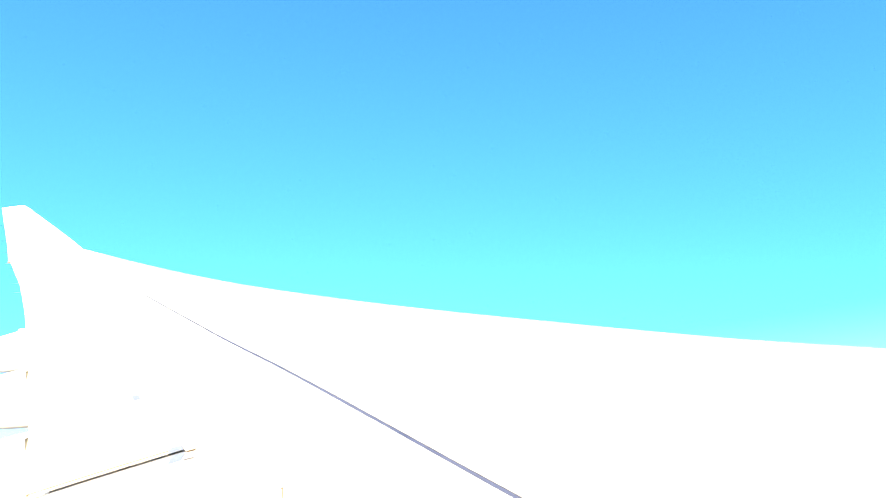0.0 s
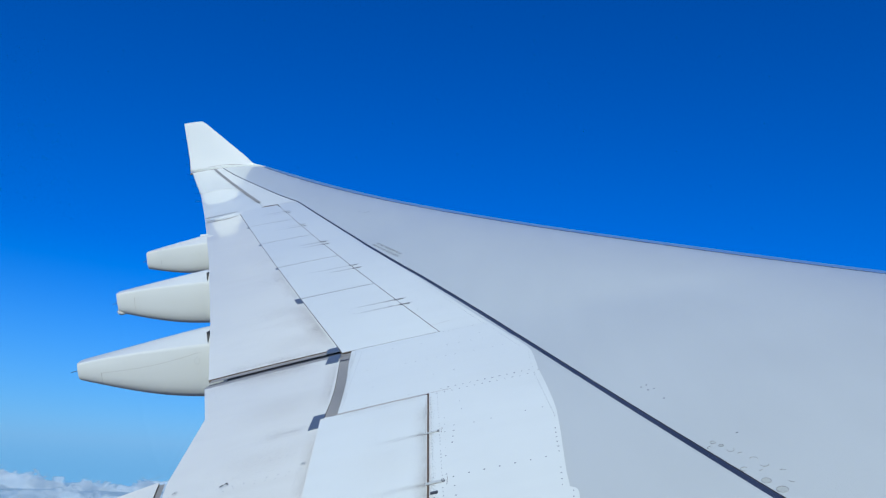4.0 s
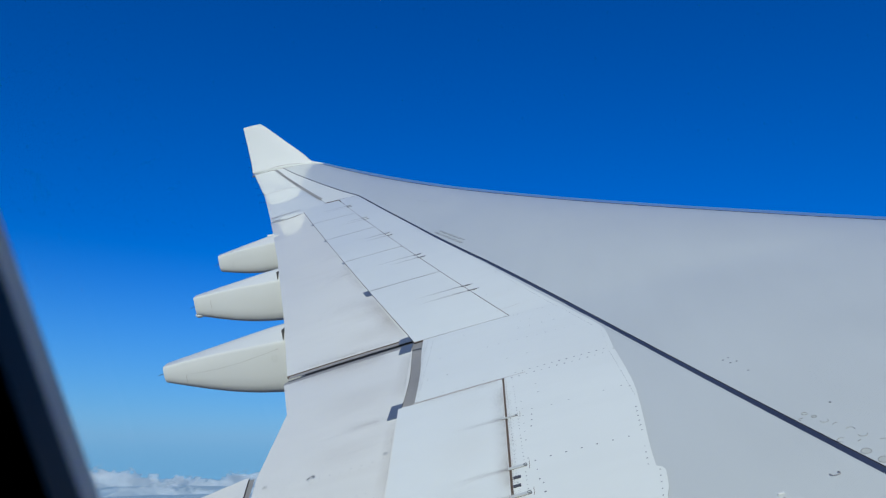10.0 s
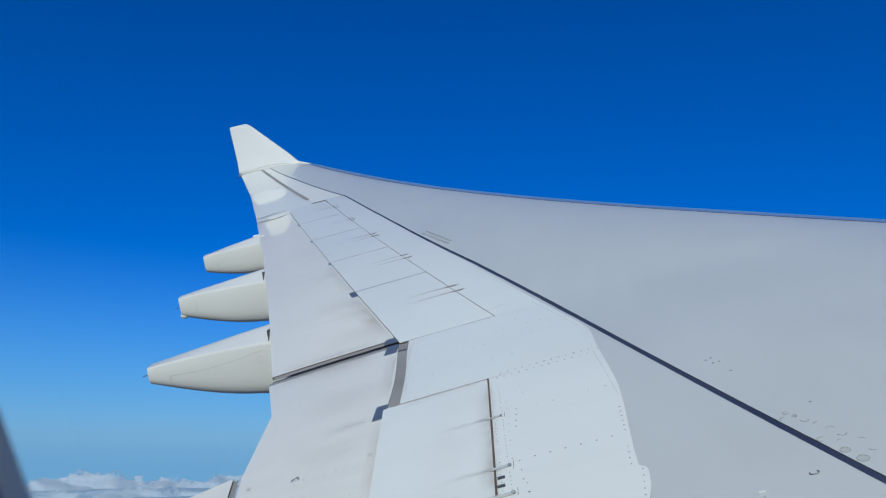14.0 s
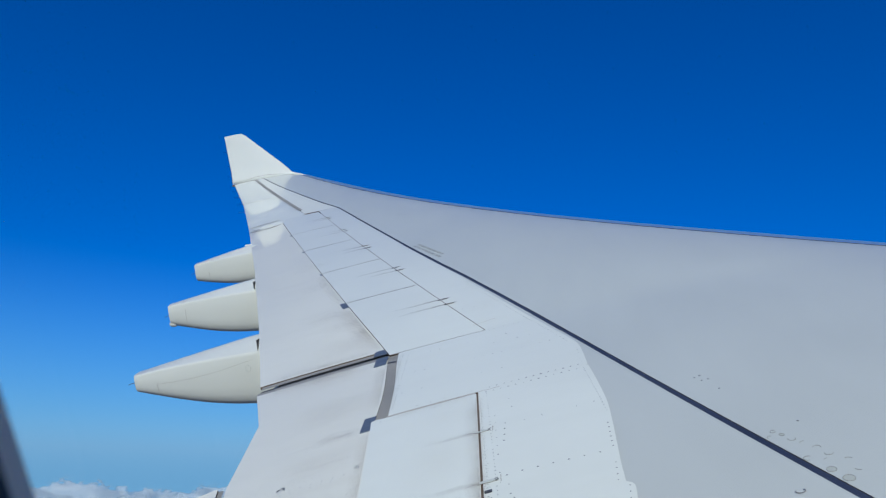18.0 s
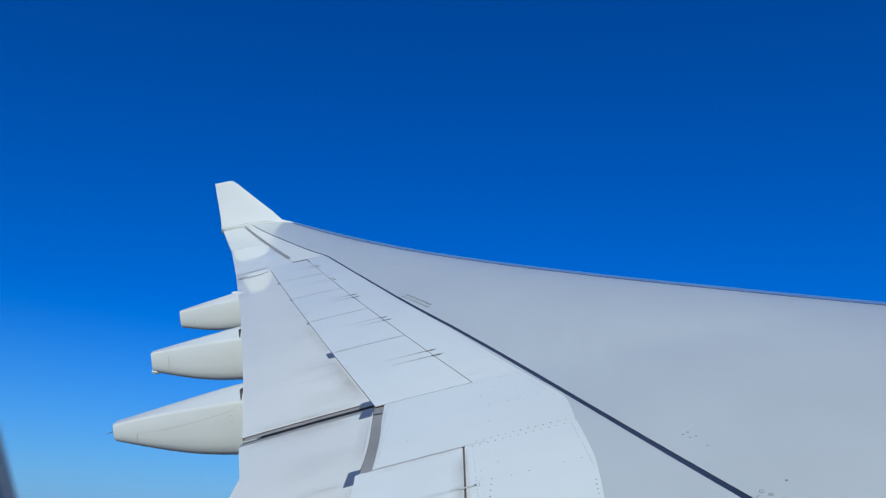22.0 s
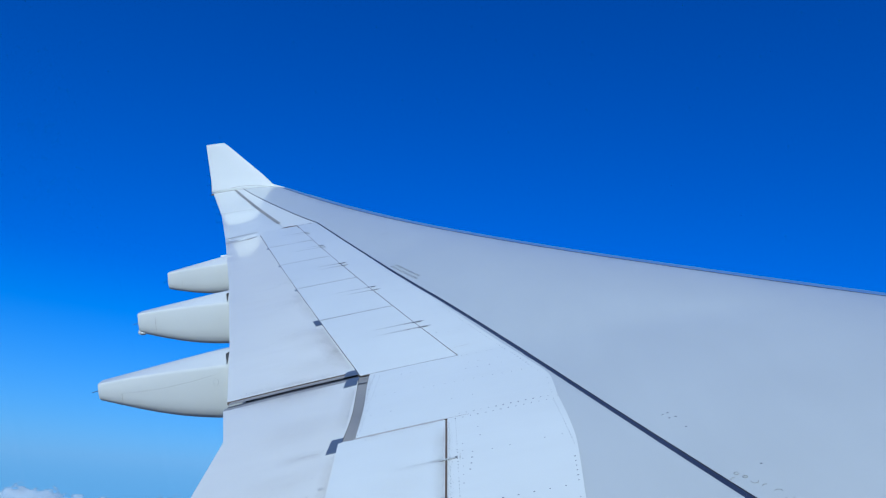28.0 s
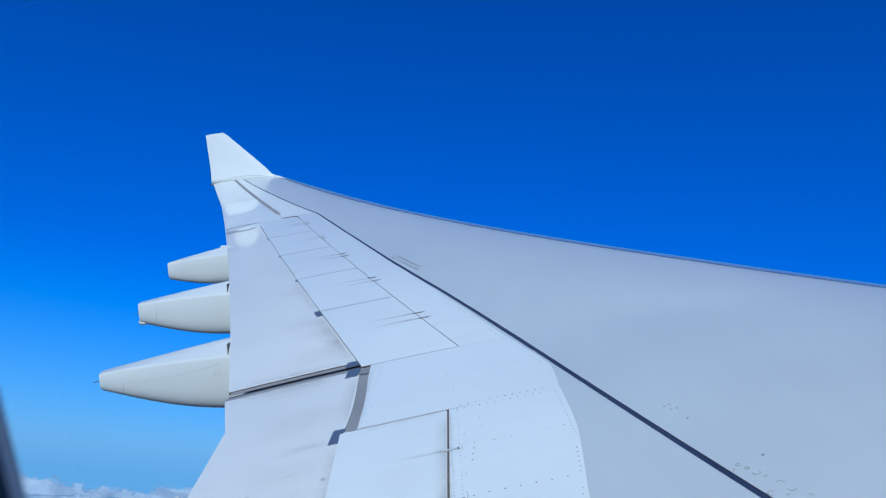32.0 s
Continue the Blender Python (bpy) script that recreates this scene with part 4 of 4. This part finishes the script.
def polar_sheet(name, r0, r1, nr, a0, a1, na, height, cover=None):
    pts, cov, faces = [], [], []
    for i in range(nr + 1):
        r = r0 * (r1 / r0) ** (i / nr)
        for j in range(na + 1):
            a = radians(a0 + (a1 - a0) * j / na)
            x, y = r * math.sin(a), r * math.cos(a)
            pts.append((x, y, height(x, y, r)))
            if cover:
                cov.append(cover(x, y, r))
    for i in range(nr):
        for j in range(na):
            k = i * (na + 1) + j
            faces.append((k, k + 1, k + na + 2, k + na + 1))
    me = bpy.data.meshes.new(name)
    me.from_pydata(pts, [], faces)
    me.polygons.foreach_set("use_smooth", [True] * len(faces))
    if cover:
        at = me.attributes.new("cover", "FLOAT", "POINT")
        at.data.foreach_set("value", cov)
    return new(name, me)


ground = polar_sheet("ground", 60, 4900, 60, -180, 180, 180, lambda x, y, r: -330 + 14 * noise.fractal(Vector((x, y, 0)) / 500, 1.0, 2.0, 4))
ground.data.materials.append(land_material())
tagged(ground, "brown and blue-grey hazy land far below", "ground", kind="structure")

CLOUD = cloud_material("cloud_deck", 0.10, 1.05, 0.0, 0.74, (0.38, 0.41, 0.49), 0.006, 4)


def heap_material():
    """Bright cloud with frayed edges: light scatters through it, so that its shaded side stays pale."""
    m = bpy.data.materials.new("cloud_heap")
    m.use_nodes = True
    n, l = m.node_tree.nodes, m.node_tree.links
    n.clear()
    at, rg, tc, nz, su = n.new("ShaderNodeAttribute"), n.new("ShaderNodeMapRange"), n.new("ShaderNodeTexCoord"), n.new("ShaderNodeTexNoise"), n.new("ShaderNodeMath")
    at.attribute_name = "cover"
    nz.inputs["Scale"].default_value, nz.inputs["Detail"].default_value = 0.03, 6
    rg.interpolation_type = "SMOOTHSTEP"
    rg.inputs["From Min"].default_value, rg.inputs["From Max"].default_value = 0.35, 1.0
    rg.inputs["To Min"].default_value, rg.inputs["To Max"].default_value = 0.0, 0.96
    l.new(tc.outputs["Object"], nz.inputs["Vector"]), l.new(at.outputs["Fac"], su.inputs[0]), l.new(nz.outputs["Fac"], su.inputs[1]), l.new(su.outputs[0], rg.inputs["Value"])
    dif, thin, mix, clear, fade, out = (n.new("ShaderNode" + k) for k in ("BsdfDiffuse", "BsdfTranslucent", "MixShader", "BsdfTransparent", "MixShader", "OutputMaterial"))
    dif.inputs["Color"].default_value = (0.70, 0.70, 0.72, 1)
    thin.inputs["Color"].default_value = (0.68, 0.68, 0.72, 1)
    mix.inputs[0].default_value = 0.52
    l.new(dif.outputs[0], mix.inputs[1]), l.new(thin.outputs[0], mix.inputs[2])
    l.new(rg.outputs[0], fade.inputs[0]), l.new(clear.outputs[0], fade.inputs[1]), l.new(mix.outputs[0], fade.inputs[2]), l.new(fade.outputs[0], out.inputs["Surface"])
    return m


def far_cover(x, y, r):
    c = noise.noise(Vector((x, y, 40)) / 800)
    return -0.30 + 0.5 * min(max((r - 1000) / 500, 0), 1) + 0.40 * min(max((r - 2300) / 700, 0), 1) + 0.45 * c


def level(x, y, r):
    p = Vector((x, y, 0))
    return -246 + 9 * noise.noise(p / 420) + 4 * noise.noise(p / 140)


deck = polar_sheet("cloud_deck", 1300, 4850, 110, -80, 30, 300, level, far_cover)
deck.data.materials.append(CLOUD)
tagged(deck, "thin broken sheet of pale grey cloud far below", "cloud", kind="stuff")

# heaped clouds: long billowing banks with soft, uneven tops, one behind the other
HEAP = heap_material()


def cloud_bank(r0, az0, az1, high, seed):
    na, nv = 520, 40
    pts, cov, faces = [], [], []
    off = Vector((seed * 13.7, seed * 5.1, seed * 2.3))
    for i in range(na + 1):
        a = radians(az0 + (az1 - az0) * i / na)
        arc = a * r0
        p = Vector((arc / 330, 0, 0)) + off
        top = high * (0.40 + 0.60 * abs(noise.noise(p)) ** 0.7 + 0.30 * abs(noise.noise(p * 2.3)) + 0.06 * noise.noise(p * 5.5) + 0.02 * noise.noise(p * 13))
        for k in range(nv + 1):
            v = k / nv
            h = v * high * 1.35
            q = Vector((arc, h * 1.7, 0))
            bulge = 90 * abs(noise.noise(q / 170 + off)) + 26 * noise.noise(q / 70 + off) + 7 * noise.noise(q / 28 + off)
            r = r0 + 1.3 * h - bulge
            pts.append((r * math.sin(a), r * math.cos(a), -276 + h + 0.15 * bulge))
            fray = 0.45 * noise.noise(q / 60 + off * 2) + 0.25 * noise.noise(q / 22 + off)
            cov.append(min((top - h) / 46, 1.6, min(i, na - i) / 40) + fray)
    for i in range(na):
        for k in range(nv):
            n = i * (nv + 1) + k
            faces.append((n, n + nv + 1, n + nv + 2, n + 1))
    me = bpy.data.meshes.new("cloud_bank")
    me.from_pydata(pts, [], faces)
    me.polygons.foreach_set("use_smooth", [True] * len(faces))
    me.attributes.new("cover", "FLOAT", "POINT").data.foreach_set("value", cov)
    me.materials.append(HEAP)
    tagged(new("cloud_bank", me), "bank of soft white heaped cloud towards the horizon", "cloud", "banks of cloud", "stuff")


for r0, high, seed in ((2700, 60, 4), (3050, 76, 9), (3500, 94, 6), (4050, 118, 2)):
    cloud_bank(r0, -68, -2, high, seed)

# glowing sheets paint blue haze: far distance, thinning upward, and a thin veil before clouds
def haze_sheet(r, z0, z1, low, high, dense, colour, label):
    rows_ = []
    bm = bmesh.new()
    for k in range(17):
        z = z0 + (z1 - z0) * k / 16
        rows_.append([bm.verts.new((r * math.sin(radians(a)), r * math.cos(radians(a)), z)) for a in range(-100, 101, 4)])
    for lo, hi in zip(rows_, rows_[1:]):
        for i in range(len(lo) - 1):
            bm.faces.new((lo[i], lo[i + 1], hi[i + 1], hi[i])).smooth = True
    me = bpy.data.meshes.new("backdrop")
    bm.to_mesh(me)
    bm.free()
    haze = bpy.data.materials.new("painted_haze")
    haze.use_nodes = True
    hn, hl = haze.node_tree.nodes, haze.node_tree.links
    hn.clear()
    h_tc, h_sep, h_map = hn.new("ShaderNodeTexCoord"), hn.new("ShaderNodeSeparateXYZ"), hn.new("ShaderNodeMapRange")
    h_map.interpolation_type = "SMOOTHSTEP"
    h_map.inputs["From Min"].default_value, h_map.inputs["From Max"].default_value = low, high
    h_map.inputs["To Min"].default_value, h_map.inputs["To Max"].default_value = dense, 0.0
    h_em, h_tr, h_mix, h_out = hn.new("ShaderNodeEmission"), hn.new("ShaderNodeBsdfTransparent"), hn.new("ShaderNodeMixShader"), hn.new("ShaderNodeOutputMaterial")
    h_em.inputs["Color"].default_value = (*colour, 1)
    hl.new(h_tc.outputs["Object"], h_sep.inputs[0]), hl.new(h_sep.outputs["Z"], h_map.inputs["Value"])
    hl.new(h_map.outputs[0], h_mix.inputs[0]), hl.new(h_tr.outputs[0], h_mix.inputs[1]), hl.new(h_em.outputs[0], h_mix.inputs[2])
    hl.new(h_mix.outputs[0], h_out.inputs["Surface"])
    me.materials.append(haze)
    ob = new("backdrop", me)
    ob.visible_shadow = False
    tagged(ob, label, "sky", kind="structure")


haze_sheet(4650, -330, 1500, -260, 1300, 0.72, (0.075, 0.350, 0.76), "glowing sheet painted as pale blue haze above the horizon")
haze_sheet(2300, -330, 60, -250, 40, 0.48, (0.21, 0.44, 0.75), "thin glowing sheet painted as blue haze before the far clouds")

# pale specks of a far town on the land
bm = bmesh.new()
town = random.Random(5)
for az, r, n in ((-34, 1350, 26), (-27, 1500, 30), (-38, 1700, 18), (-22, 1400, 20), (-31, 1900, 16)):
    for i in range(n):
        a, q = radians(az + town.gauss(0, 1.2)), r + town.gauss(0, 35)
        x, y = q * math.sin(a), q * math.cos(a)
        box(bm, (x, y, -326), (town.uniform(4, 12), town.uniform(3, 8), town.uniform(6, 12)), Matrix.Rotation(town.uniform(0, 3), 4, "Z"))
me = bpy.data.meshes.new("town")
bm.to_mesh(me)
bm.free()
me.materials.append(BODY)
tagged(new("town", me), "scattered pale buildings on the land far below", "town", kind="stuff")
